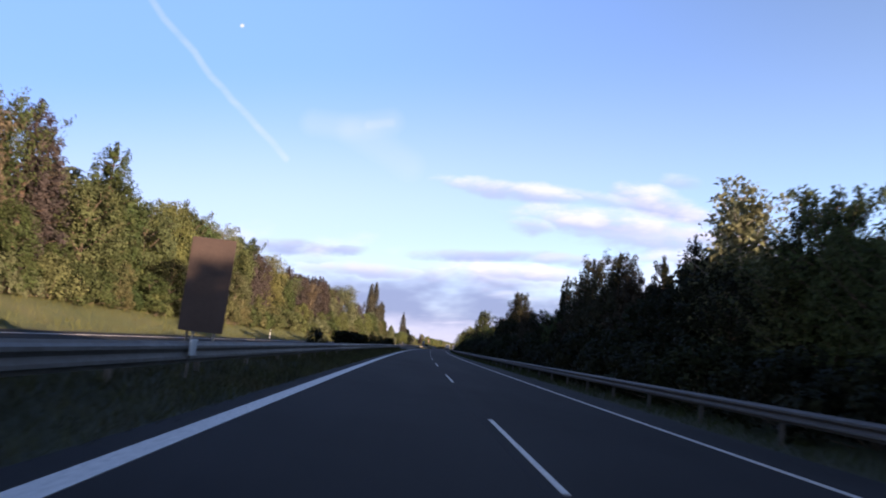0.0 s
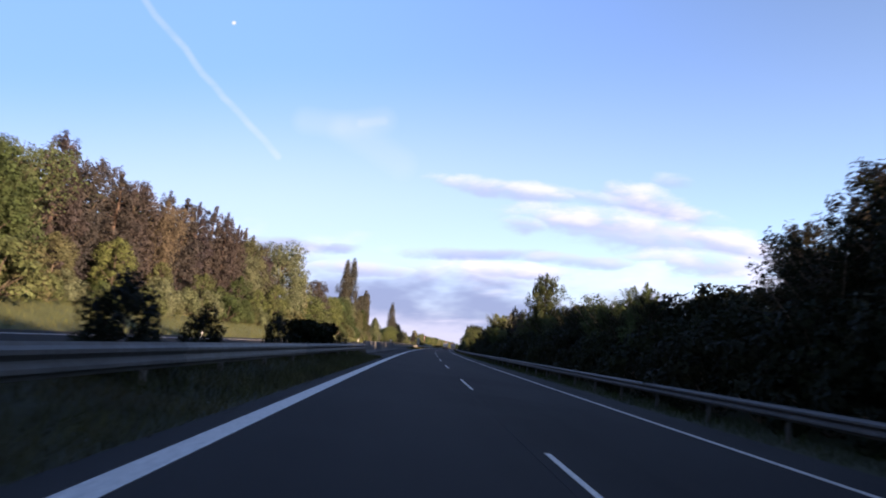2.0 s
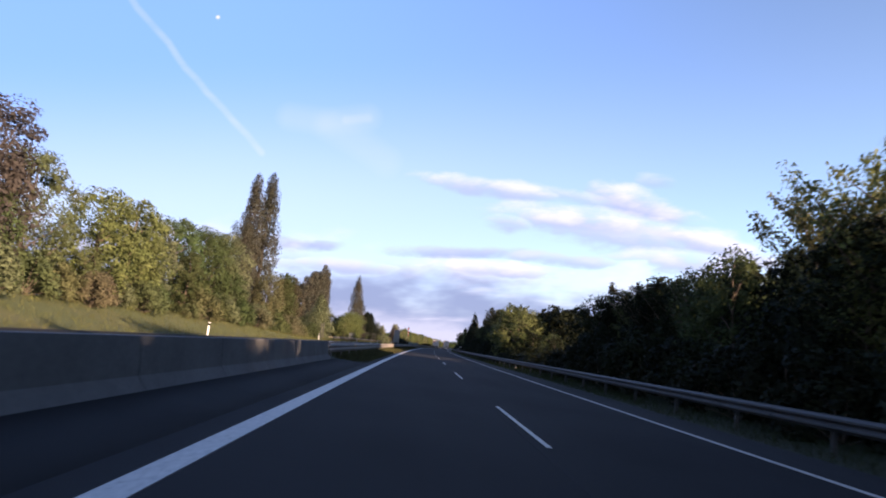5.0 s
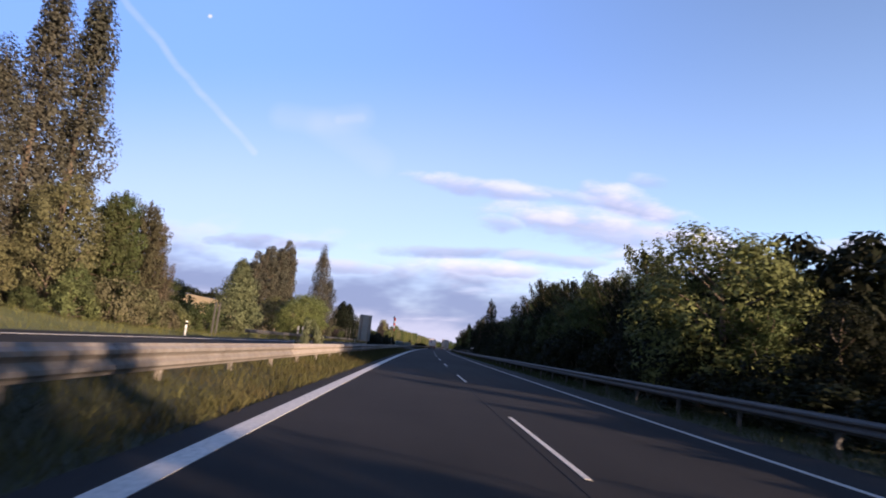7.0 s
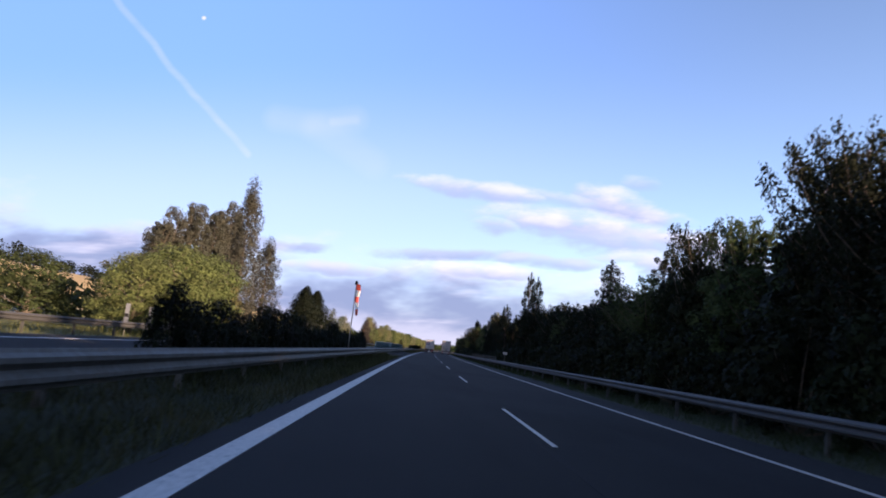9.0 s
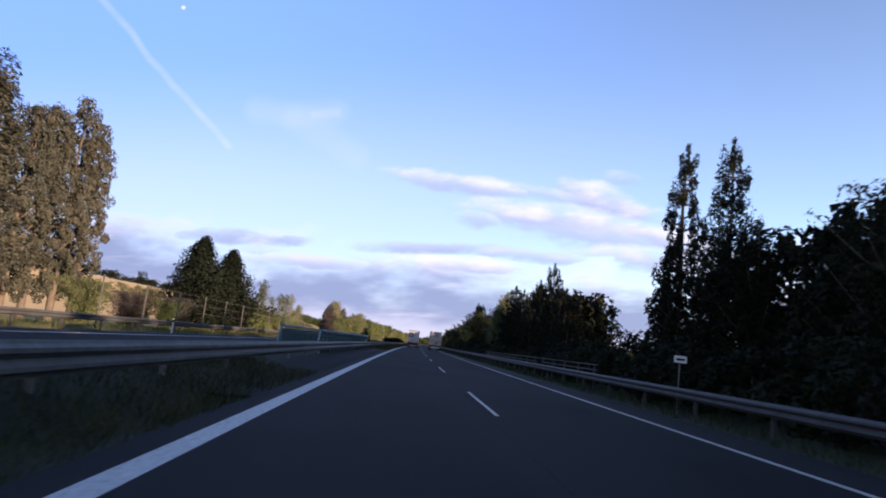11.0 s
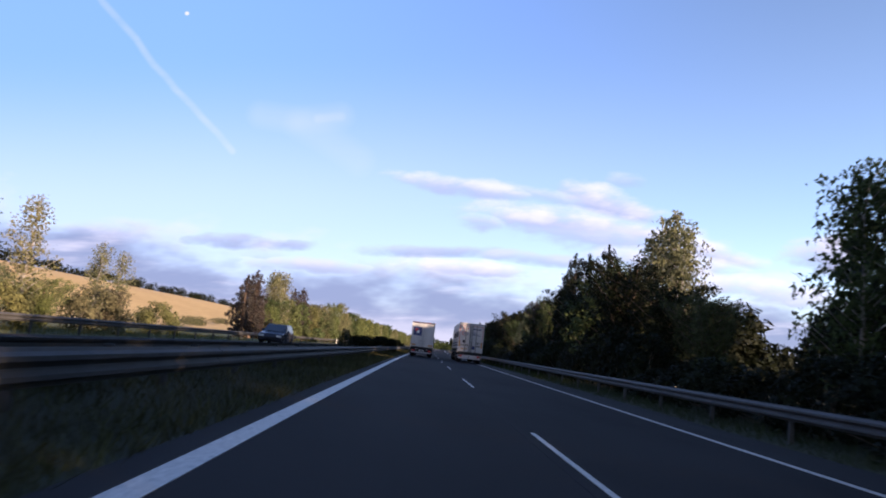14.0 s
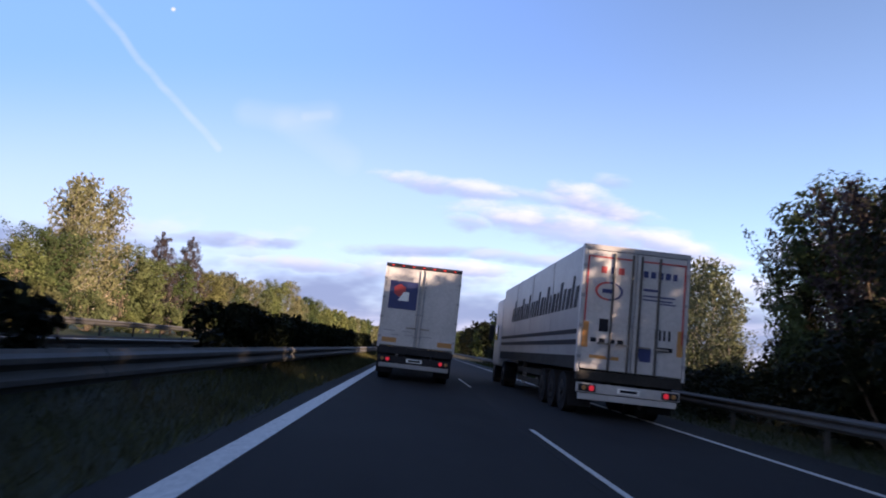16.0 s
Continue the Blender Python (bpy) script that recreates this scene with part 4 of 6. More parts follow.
# the sunlit wood beyond the opposite carriageway: height along the road
WOOD = (  # place along the road, distance, height, width, form, leaves
    (18.0, -22.6, 10.2, 7.4, "broad_a", LEAF_GREEN), (23.0, -22.0, 11.0, 7.0, "broad_c", LEAF_MIX), (28.0, -22.8, 11.4, 6.8, "broad_b", LEAF_GREEN), (33.0, -22.2, 10.6, 7.2, "broad_a", LEAF_MIX), (36.8, -22.6, 11.4, 5.4, "ragged_c", LEAF_GREEN),
    (40.6, -22.6, 11.8, 5.8, "pine_a", LEAF_RED), (43.4, -23.4, 11.0, 5.4, "pine_b", LEAF_RED), (46.0, -21.4, 8.6, 6.2, "broad_b", LEAF_MIX), (49.7, -22.2, 12.0, 6.8, "pine_a", LEAF_GREEN), (52.4, -22.8, 10.6, 6.0, "broad_f", LEAF_GREEN), (56.5, -21.6, 9.4, 6.4, "broad_a", LEAF_MIX),
    (61.6, -22.0, 10.4, 6.0, "broad_c", LEAF_YELLOW), (64.8, -22.4, 11.2, 5.4, "ragged_a", LEAF_GREEN), (69.6, -22.2, 10.4, 6.4, "broad_b", LEAF_MIX), (74.4, -22.4, 11.2, 6.0, "ragged_c", LEAF_OLIVE), (78.6, -23.0, 10.2, 5.6, "broad_a", LEAF_GREEN), (82.4, -22.0, 10.4, 6.2, "broad_c", LEAF_MIX), (86.2, -22.4, 11.4, 5.8, "ragged_a", LEAF_GREEN),
    (89.6, -22.0, 10.4, 4.4, "broad_b", LEAF_RED), (94.8, -23.0, 11.4, 5.6, "pine_b", LEAF_RED), (97.4, -22.4, 10.2, 5.0, "broad_a", LEAF_RED), (101.0, -22.0, 10.9, 6.8, "broad_c", LEAF_YELLOW), (105.6, -22.4, 8.8, 5.6, "broad_b", LEAF_MIX), (110.0, -22.0, 8.4, 6.2, "broad_a", LEAF_GREEN), (114.2, -22.6, 9.4, 6.0, "ragged_c", LEAF_MIX),
    (118.8, -23.0, 10.8, 5.8, "pine_a", LEAF_RED), (122.6, -23.4, 10.8, 5.4, "ragged_a", LEAF_RED), (126.8, -22.8, 10.2, 5.6, "pine_b", LEAF_RED), (131.0, -23.2, 10.8, 5.6, "broad_b", LEAF_RED), (134.8, -22.6, 9.8, 5.4, "ragged_c", LEAF_MIX), (137.6, -23.2, 11.0, 5.2, "pine_a", LEAF_RED), (141.2, -22.8, 11.2, 6.0, "pine_b", LEAF_RED), (145.6, -23.2, 11.6, 5.6, "pine_a", LEAF_RED),
    (149.8, -23.0, 12.2, 5.8, "pine_b", LEAF_RED), (152.6, -22.4, 11.4, 5.0, "pine_a", LEAF_RED), (155.2, -23.2, 12.5, 5.2, "pine_a", LEAF_RED), (157.8, -22.6, 11.0, 4.6, "pine_b", LEAF_RED), (160.2, -23.2, 11.8, 4.6, "pine_a", LEAF_RED), (163.4, -22.8, 9.0, 5.8, "broad_a", LEAF_OLIVE), (167.6, -23.4, 11.8, 6.6, "broad_b", LEAF_MIX))
for s, d, h, w, k, leaf in WOOD:
    rusty = leaf is LEAF_RED
    plant(k, leaf, s, d, h, w, ("rusty-brown conifer in the sunlit wood" if k.startswith("pine") else "broadleaf tree with rusty-brown leaves in the wood") if rusty else "dark green pine in the sunlit wood" if k.startswith("pine") else T_AUT)
s = 20.0
while s < 172:
    plant(rand.choice(("broad_a", "broad_c", "broad_b")), rand.choice((LEAF_MIX, LEAF_GREEN, LEAF_OLIVE, LEAF_RED)), s, -26.0 - rand.uniform(0, 2.5), rand.uniform(9.0, 11.0), rand.uniform(6.0, 8.0), "", None, "deep_wood")
    s += rand.uniform(3.4, 5.0)
for s, d, h, w, k, leaf in ((172, -23.5, 11.6, 7, "broad_a", LEAF_RED), (178.4, -21.8, 13.2, 11.2, "broad_c", LEAF_OLIVE), (185, -23.0, 12.4, 9.6, "broad_c", LEAF_OLIVE), (197.5, -20.6, 6.4, 8.6, "broad_d", LEAF_YELLOW), (204, -21, 6.9, 8.0, "broad_e", LEAF_MIX),
                            (211, -21.6, 10.4, 6.6, "broad_b", LEAF_RED), (217, -22.5, 9.0, 6.2, "broad_a", LEAF_MIX), (222, -20.6, 7.8, 6.8, "broad_d", LEAF_YELLOW), (228, -21, 8.6, 6.6, "broad_e", LEAF_YELLOW), (234, -22.5, 8.0, 6.4, "broad_a", LEAF_OLIVE),
                            (240, -22, 9.0, 7, "broad_b", LEAF_MIX), (246, -21.6, 9.4, 7, "broad_c", LEAF_GREEN), (252, -22.4, 9.8, 7, "broad_a", LEAF_MIX), (257, -22.6, 10.8, 7, "broad_b", LEAF_OLIVE), (275, -21.6, 8.6, 6.2, "broad_c", LEAF_MIX)):
    plant(k, leaf, s, d, h, w, T_AUT)
s = 16.0
while s < 279:
    plant(rand.choice(("broad_d", "broad_e", "broad_f")), rand.choice((LEAF_MIX, LEAF_MIX, LEAF_GREEN, LEAF_YELLOW)), s, -20.0 - rand.uniform(-0.3, 1.2), rand.uniform(3.4, 6.5) * (0.75 if 196 < s < 204 else 1), None, "young broadleaf tree with yellowing leaves at the wood's edge")
    s += rand.uniform(5.5, 9.5)
s = 14.0
while s < 300:
    plant(rand.choice(("shrub_a", "shrub_b")), rand.choice((LEAF_MIX, LEAF_MIX, LEAF_OLIVE, LEAF_GREEN, LEAF_GREEN)), s, -19.0 - rand.uniform(-0.9, 1.2), rand.uniform(1.2, 3.0), None, SH_AUT)
    s += rand.uniform(2.0, 3.4)
# two of these bushes take near-black leaves in place of the belt's shadow
for s, d, h, w, leaf in ((55.6, -18.6, 4.8, 5.0, LEAF_SHADE), (58.8, -18.2, 4.2, 4.4, LEAF_GREEN), (61.8, -18.4, 2.9, 3.8, LEAF_SHADE), (52.4, -18.8, 3.2, 4.0, LEAF_GREEN)):
    plant("broad_d", leaf, s, d, h, w, "dense bush low on the bank, some painted dark for shade")
for s, h in ((167.6, 12.6), (171.5, 12.2)):
    plant("spruce_a", NEEDLE_WARM, s, -24.5, h, h * 0.42, "tall brownish conifer rising above the wood")
for s in (192.0, 194.2):
    plant("birch_a", LEAF_BIRCH, s, -21, 9.6, 3.0, "slender sparse birch with pale leaves")
for s, d, h, w in ((281.0, -25.0, 23.8, 5.4), (278.4, -26.6, 22.8, 5.2), (272.5, -25.4, 15.4, 4.6)):
    plant("poplar_a" if h > 18.5 else "poplar_b", LEAF_POPLAR, s, d, h, w, "very tall columnar poplar with brownish leaves")

# the open stretch before the bridge
for s, d, h, w in ((290, -24, 4.2, 5), (297, -25, 4.8, 6), (303, -27, 4.6, 7), (330, -25, 5.0, 7), (338, -22, 6.2, 6), (344, -20, 6.0, 6), (316, -30, 6, 7), (322, -33, 6, 7)):
    plant(rand.choice(("broad_d", "broad_e")), rand.choice((LEAF_GREEN, LEAF_MIX)), s, d, h, w, "green broadleaf tree in an open grassy stretch")
plant("shrub_a", LEAF_OLIVE, 262.4, -2.9, 1.5, 1.25, "pale yellow-green bush in the median beside the rail")
plant("cone_a", LEAF_OLIVE, 309, -19.5, 8.0, 7.4, "cone-shaped green tree beside the opposite carriageway")
for s, d, h, w in ((278.8, -20.2, 8.4, 5.2), (281.4, -20.8, 9.2, 5.2), (284.4, -20.2, 9.4, 4.8), (287.2, -20.4, 8.2, 4.0)):
    plant("pine_e" if int(s) % 2 else "pine_f", LEAF_GREEN if s < 282 else NEEDLE_WARM, s, d, h, w, "dark cone-shaped conifer at the end of the wood")
for s, d, h, w in ((327.5, -16.8, 5.2, 6), (333, -16.8, 6.8, 7.5), (339.5, -16.8, 7.0, 7.5), (345, -17, 5.2, 5)):
    plant("broad_c", LEAF_YELLOW, s, d, h, w, "broad yellow-green willow bush by the roadside")
for s, d, h, w in ((355.6, -18.6, 16.4, 4.2), (366.5, -18.6, 11.9, 4.4)):
    plant("poplar_b", LEAF_POPLAR, s, d, h, w, "columnar poplar with sparse greenish-brown leaves")
for s, d, h, w in ((380, -38, 16.4, 6.0), (385, -38.6, 18.8, 6.2), (391, -38, 20.8, 6.4), (397, -39, 21.8, 6.4), (402, -38, 22.6, 6.0), (406.5, -38.6, 24.2, 6.6), (411.5, -38.4, 25.6, 6.6), (417.0, -39.0, 24.2, 6.0), (388, -41, 17.5, 6)):
    plant(("broad_g", "broad_h")[int(s) % 2], LEAF_POPLAR, s, d, h, w, "tall airy poplar with an open crown")
for s, d, h, w in ((407.8, -21.4, 9.6, 11.2), (419.2, -21.4, 9.7, 11.6), (412.5, -22.5, 6.8, 6.0), (425.5, -22.0, 6.4, 5.0)):
    plant("cone_b" if int(s) in (407, 419) else "broad_e", NEEDLE_SHADE, s, d, h, w, "dense evergreen with a rounded top, painted near-black for shade")
# birches before 448 m take darker green leaves in place of shade
for s, d, h in ((428.4, -19.2, 7.6), (431.5, -20.0, 6.4), (436.2, -19.4, 5.8), (441.8, -19.4, 6.6), (446.6, -19.6, 6.8), (451.2, -19.6, 7.2), (458.8, -19.4, 5.8), (464.4, -20.6, 5.9)):
    plant("birch_c", LEAF_GREEN if s < 448 else LEAF_BIRCH, s, d, h, h * 0.36, "slender young birch with thin foliage")
for s, d, h, leaf in ((383.5, -21.0, 3.4, LEAF_MIX), (387.6, -19.8, 2.8, LEAF_RED), (391.5, -20.6, 3.6, LEAF_MIX), (395.4, -19.6, 2.6, LEAF_GREEN), (399.2, -20.4, 3.2, LEAF_RED)):
    plant("ragged_c" if int(s) % 2 else "broad_d", leaf, s, d, h, h * 1.2, "low rusty bush before a stubble field")
for s, h, leaf in ((424.6, 4.6, LEAF_SHADE), (428.0, 4.0, LEAF_GREEN), (431.4, 4.2, LEAF_SHADE), (435.0, 3.6, LEAF_GREEN), (438.8, 3.6, LEAF_GREEN), (443.4, 3.2, LEAF_MIX), (448.6, 3.4, LEAF_OLIVE), (453.6, 3.0, LEAF_YELLOW), (461.5, 3.0, LEAF_MIX)):
    plant("ragged_c" if int(s) % 2 else "broad_f", leaf, s, -19.8, h, h * 0.95, "young bushy tree below slender birches")
for s, d, h, w in ((420, -17.5, 2.6, 4), (428, -17, 2.4, 4), (437, -17, 2.8, 4), (446, -17.5, 2.2, 4), (455, -17.5, 2.6, 4), (466, -18, 2.4, 4)):
    plant("shrub_b", rand.choice((LEAF_YELLOW, LEAF_MIX)), s, d, h, w, SH_AUT)
# woodland after the bridge
for s, d, h, w, k, leaf, txt in (
        (493.0, -19.2, 7.2, 4.4, "pine_b", LEAF_RED, "dark reddish pine at the field's edge"), (495.8, -19.0, 8.0, 5.0, "pine_a", LEAF_RED, "dark reddish pine at the field's edge"), (499.0, -19.6, 7.0, 4.4, "spruce_a", NEEDLE_WARM, "brownish conifer at the field's edge"), (502.5, -18.6, 4.6, 4.0, "broad_d", LEAF_YELLOW, "small tree with orange-yellow leaves"),
        (506.2, -19.0, 5.8, 4.4, "ragged_c", LEAF_GREEN, "green leafy tree among birches"), (508.8, -19.6, 9.2, 3.6, "birch_a", LEAF_BIRCH, "tall pale birch with thinning crown"), (510.8, -20.2, 9.8, 3.8, "birch_b", LEAF_BIRCH, "tall pale birch with thinning crown"), (513.2, -19.6, 9.8, 3.6, "birch_a", LEAF_BIRCH, "tall pale birch with thinning crown"), (516.5, -19.2, 6.6, 4.6, "broad_e", LEAF_MIX, "roadside tree with golden and green autumn foliage"),
        (520.0, -19.4, 6.0, 4.4, "ragged_a", LEAF_YELLOW, "yellow-green tree along the roadside"), (523.9, -20.0, 8.2, 4.2, "pine_b", LEAF_RED, "reddish pine over golden trees"), (527.2, -19.4, 6.6, 4.4, "broad_d", LEAF_GREEN, "green roadside tree behind dark hedge"), (530.7, -20.0, 8.9, 4.4, "pine_a", LEAF_RED, "reddish pine over golden trees"), (534.5, -19.2, 6.4, 4.8, "broad_e", LEAF_YELLOW, "yellow-green tree along the roadside"), (539.5, -20.0, 7.2, 5.0, "ragged_c", LEAF_MIX, "roadside tree with golden and green autumn foliage"),
        (545.0, -20.0, 7.0, 5.2, "broad_d", LEAF_GREEN, "green roadside tree behind dark hedge"), (551.0, -20.4, 7.6, 5.0, "ragged_a", LEAF_BIRCH, "pale roadside tree with thin foliage"), (557.0, -20.0, 7.0, 5.4, "broad_e", LEAF_MIX, "roadside tree with golden and green autumn foliage"), (563.5, -20.0, 7.2, 5.0, "broad_d", LEAF_YELLOW, "yellow-green tree along the roadside"), (570.5, -20.4, 9.1, 5.2, "ragged_c", LEAF_YELLOW, "tall yellow-green roadside tree")):
    plant(k, leaf, s, d, h, w, txt)
s = 577.0
while s < 1050:
    h = rand.uniform(7.4, 9.8)
    plant(rand.choice(("broad_a", "broad_b", "broad_d", "ragged_a")), rand.choice((LEAF_MIX, LEAF_YELLOW, LEAF_BIRCH, LEAF_GREEN)), s, -19.5 - rand.uniform(-1, 3), h, h * rand.uniform(0.5, 0.7), "roadside tree with golden and green autumn foliage", None, "far_left_trees" if s > 620 else "")
    s += rand.uniform(4.5, 8) if s < 700 else rand.uniform(8, 14)
s = 498.0
while s < 640:
    plant(rand.choice(("shrub_a", "shrub_b")), rand.choice((LEAF_YELLOW, LEAF_MIX, LEAF_GREEN)), s, -16.9 - rand.uniform(0, 1.0), rand.uniform(1.4, 2.8), None, SH_AUT)
    s += rand.uniform(3.5, 6)
# hedge in the median, its leaves painted dark for shade
def hedge(s0, s1, d, h, w):
    rng = np.random.default_rng(77)
    root = thing("hedge", "clipped median hedge behind the guard rail, painted dark for shade", "hedge", kind="")
    n = round((s1 - s0) / 2.4)
    for i in range(n):
      clumps = []
      for k in range(24):
        s = s0 + (s1 - s0) * (i + rng.uniform(0, 1.05)) / n
        p = at(s, d + rng.uniform(-0.5, 0.5) * w * 0.7, (h - 0.22) * rng.uniform(0.1, 1.0) ** 0.8)
        clumps.append((tuple(p), (0.32, 0.32, 0.24)))
      v, f = clump_cloud(rng, clumps, 60, 0.17, 0.6, 0)
      piece("bush", leaf_mesh("bush", v, f), LEAF_SHADE, root)


hedge(483.0, 531.0, -2.7, 1.8, 1.1)
hedge(464.0, 476.5, -2.9, 1.55, 0.9)
hedge(45.0, 62.5, -2.9, 1.62, 0.9)
hedge(102.0, 111.5, -2.85, 1.74, 0.9)
s = 297.0
while s < 336:
    plant(rand.choice(("shrub_a", "shrub_b")), LEAF_SHADE, s, -2.9, rand.uniform(1.2, 1.75), rand.uniform(2.2, 3.4), "untrimmed median bush, painted dark for shade", 180.0 * rand.choice((0, 1)), "", 0.42)
    s += rand.uniform(1.1, 1.8)
for s, h, w in ((72.5, 1.65, 3.0), (79.2, 1.4, 2.0), (86.7, 1.6, 3.0), (91, 1.25, 1.9), (98.4, 1.5, 2.4), (117, 1.15, 2.0), (406.6, 1.95, 3.2), (456.6, 1.5, 2.8), (34.6, 1.25, 2.2), (67, 1.1, 2.2), (546, 1.2, 1.8), (556, 1.2, 1.8)):
    plant("shrub_a", LEAF_SHADE, s, -2.85, h, w, "small median bush, painted dark for shade", 180.0 * (int(s) % 2), "", 0.38 if w > 2.2 else 0.6)

# the shaded belt along the hard shoulder: height along the road
BELT_NEAR = ((-60, 7), (10, 5.8), (18, 6.0), (40, 5.8), (46, 5.4), (56, 6.0), (62, 5.0), (72, 4.4), (84, 4.4), (88, 6.2), (94, 6.4), (97, 4.9), (101, 4.2), (112, 4.3), (126, 4.7), (138, 4.7), (142, 6.0), (147, 6.0), (151, 4.8))
BELT_MIDDLE = ((165, 5.1), (180, 5.6), (192, 6.3), (204, 6.4), (224, 6.2), (228.5, 2.6), (241, 2.6), (247, 4.4), (258, 4.6), (263, 5.8), (276, 6.4), (290, 7.0), (300, 7.6), (307, 7.0), (320, 7.0), (327, 6.0), (345, 6.4))
BELT_FAR = ((362, 8), (367, 5), (370, 2.0), (383, 2.2), (386, 6.4), (392, 7.6), (402, 6.6), (414, 7.6), (418, 6), (430, 5.2), (434, 5.0), (437, 2.8), (444, 2.8), (447, 5), (452, 7.5), (464, 8.4), (470, 7.8), (475, 4.0), (482, 3.4), (488, 3.4), (490, 2.6), (502, 2.6), (507, 6), (512, 7.4), (1200, 9))
RIGHT_H = BELT_NEAR + BELT_MIDDLE + BELT_FAR
rs, rh = [p[0] for p in RIGHT_H], [p[1] for p in RIGHT_H]
s = -55.0
while s < 1000:
    h = float(np.interp(s, rs, rh)) * rand.uniform(0.86, 1.03)
    if h > 3.2 and not 382 < s < 428:
        # trees before 7 m are unseen, added only for their shadows
        plant(rand.choice(("broad_d", "broad_e", "ragged_a", "ragged_c")), rand.choice((LEAF_GREEN, LEAF_SHADE, LEAF_SHADE)), s, 14.4 + rand.uniform(-0.5, 1.6), h, min(7, h * rand.uniform(0.6, 0.85)), T_GRN, None, "far_right_trees" if s > 540 else "deep_belt" if s < 7 else "")
    s += rand.uniform(3.5, 4.8) if s < 560 else rand.uniform(5, 9)
s = 5.0
while s < 560:
    if not 383.5 < s < 386:
        plant(rand.choice(("shrub_a", "shrub_b")), LEAF_SHADE, s, 12.6 + rand.uniform(-0.3, 0.5), rand.uniform(2.0, 3.6) * (0.8 if 366 < s < 384 else 0.6 if 222 < s < 256 or 487 < s < 502 or 434 < s < 446 or 385 < s < 430 else 1.0), rand.uniform(3.2, 4.4), SH_DRK)
    s += rand.uniform(2.5, 3.4)
# hidden rows added behind the belt to block the low sun
for d, k in ((16.8, 1.17), (20.0, 1.44), (23.5, 1.66), (27.0, 1.9), (33.0, 2.3), (39.0, 2.7)):
    s = -70.0
    while s < (365 if d == 23.5 else 560):
        h = min(float(np.interp(s - o, rs, rh)) for o in (0.0, 0.9 * (d - 14.0), 1.8 * (d - 14.0), 2.7 * (d - 14.0))) * rand.uniform(0.85, 1.0)
        lit = -0.95 * (d - 14.0)          # keeps open the gaps through which the low sun shines
        seen = 2.3 * (d - 14.0)           # and the view into the valley
        if not (383 < s < 470 or 369 + seen < s < 386 + seen or 226 + lit < s < 248 + lit or 488 + 2.0 * (d - 14.0) < s < 497 + 2.0 * (d - 14.0) or 471 + lit < s < 480 + lit):
            plant(rand.choice(("broad_d", "broad_e")), LEAF_SHADE, s, d + rand.uniform(-1, 2), 1.2 + (h - 1.2) * k + (2.0 if d > 22 and 40 < s < 170 else 0), None, "", None, "deep_belt")
        s += rand.uniform(4.0, 5.6)
def edge_trees(rows):
    """Birches, pines and spruces that stand out of the belt: place, height, width, kind."""
    for s, d, h, w, k in rows:
        stem = k.split("_")[0]
        leaf = LEAF_BIRCH if stem == "birch" else NEEDLE_BROWN if k in ("pine_e", "pine_f") else NEEDLE_SHADE
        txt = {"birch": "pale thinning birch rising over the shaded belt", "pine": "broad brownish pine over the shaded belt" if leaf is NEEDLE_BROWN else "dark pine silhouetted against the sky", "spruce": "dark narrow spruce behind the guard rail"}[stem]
        # birches from 428 to 435 m take darker leaves in place of shade
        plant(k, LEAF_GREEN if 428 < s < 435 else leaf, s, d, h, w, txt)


edge_trees(((26.4, 15.2, 9.4, 4.6, "birch_a"), (28.2, 15.8, 8.8, 4.2, "birch_b"), (29.4, 14.4, 7.2, 2.8, "pine_a"), (34.5, 14.8, 7.0, 2.8, "pine_b"), (40.6, 15.2, 6.8, 4.2, "pine_f"), (43.4, 15.2, 8.3, 5.2, "pine_e"), (46.4, 15.8, 7.0, 4.4, "pine_f"), (49.6, 15.0, 8.7, 5.0, "pine_e"), (53.2, 15.2, 7.3, 4.4, "pine_f"), (90.2, 15.2, 9.3, 5.8, "pine_e"), (94.6, 15.6, 8.2, 5.4, "pine_f"), (98.6, 15.4, 6.7, 4.8, "pine_e"), (77.0, 15.2, 5.6, 4.0, "pine_f"), (81.2, 15.2, 6.4, 4.8, "pine_e"), (21.6, 14.8, 7.1, 3.0, "pine_b"), (56.8, 14.6, 8.1, 3.0, "pine_a"), (59.2, 15, 7.2, 2.6, "spruce_b"), (61.4, 15.2, 7.3, 2.8, "spruce_a"), (166.6, 14.8, 6.8, 4.0, "pine_b"), (169.6, 15.2, 7.2, 3.6, "pine_a"), (174.3, 14.8, 8.0, 3.2, "pine_a"), (182.6, 15.2, 7.8, 2.4, "birch_a"), (222.0, 14.5, 6.6, 3.0, "spruce_b"), (295.6, 15.0, 8.5, 3.4, "pine_a"), (298.2, 15.2, 8.0, 3.0, "pine_b"), (321.6, 15, 7.9, 3.6, "pine_b"), (332.4, 15.0, 8.7, 4.4, "pine_a"), (361.0, 14.2, 10.4, 3.4, "pine_a"), (364.9, 13.9, 11.4, 3.2, "pine_b"), (365.8, 13.6, 6.8, 2.6, "spruce_b")))
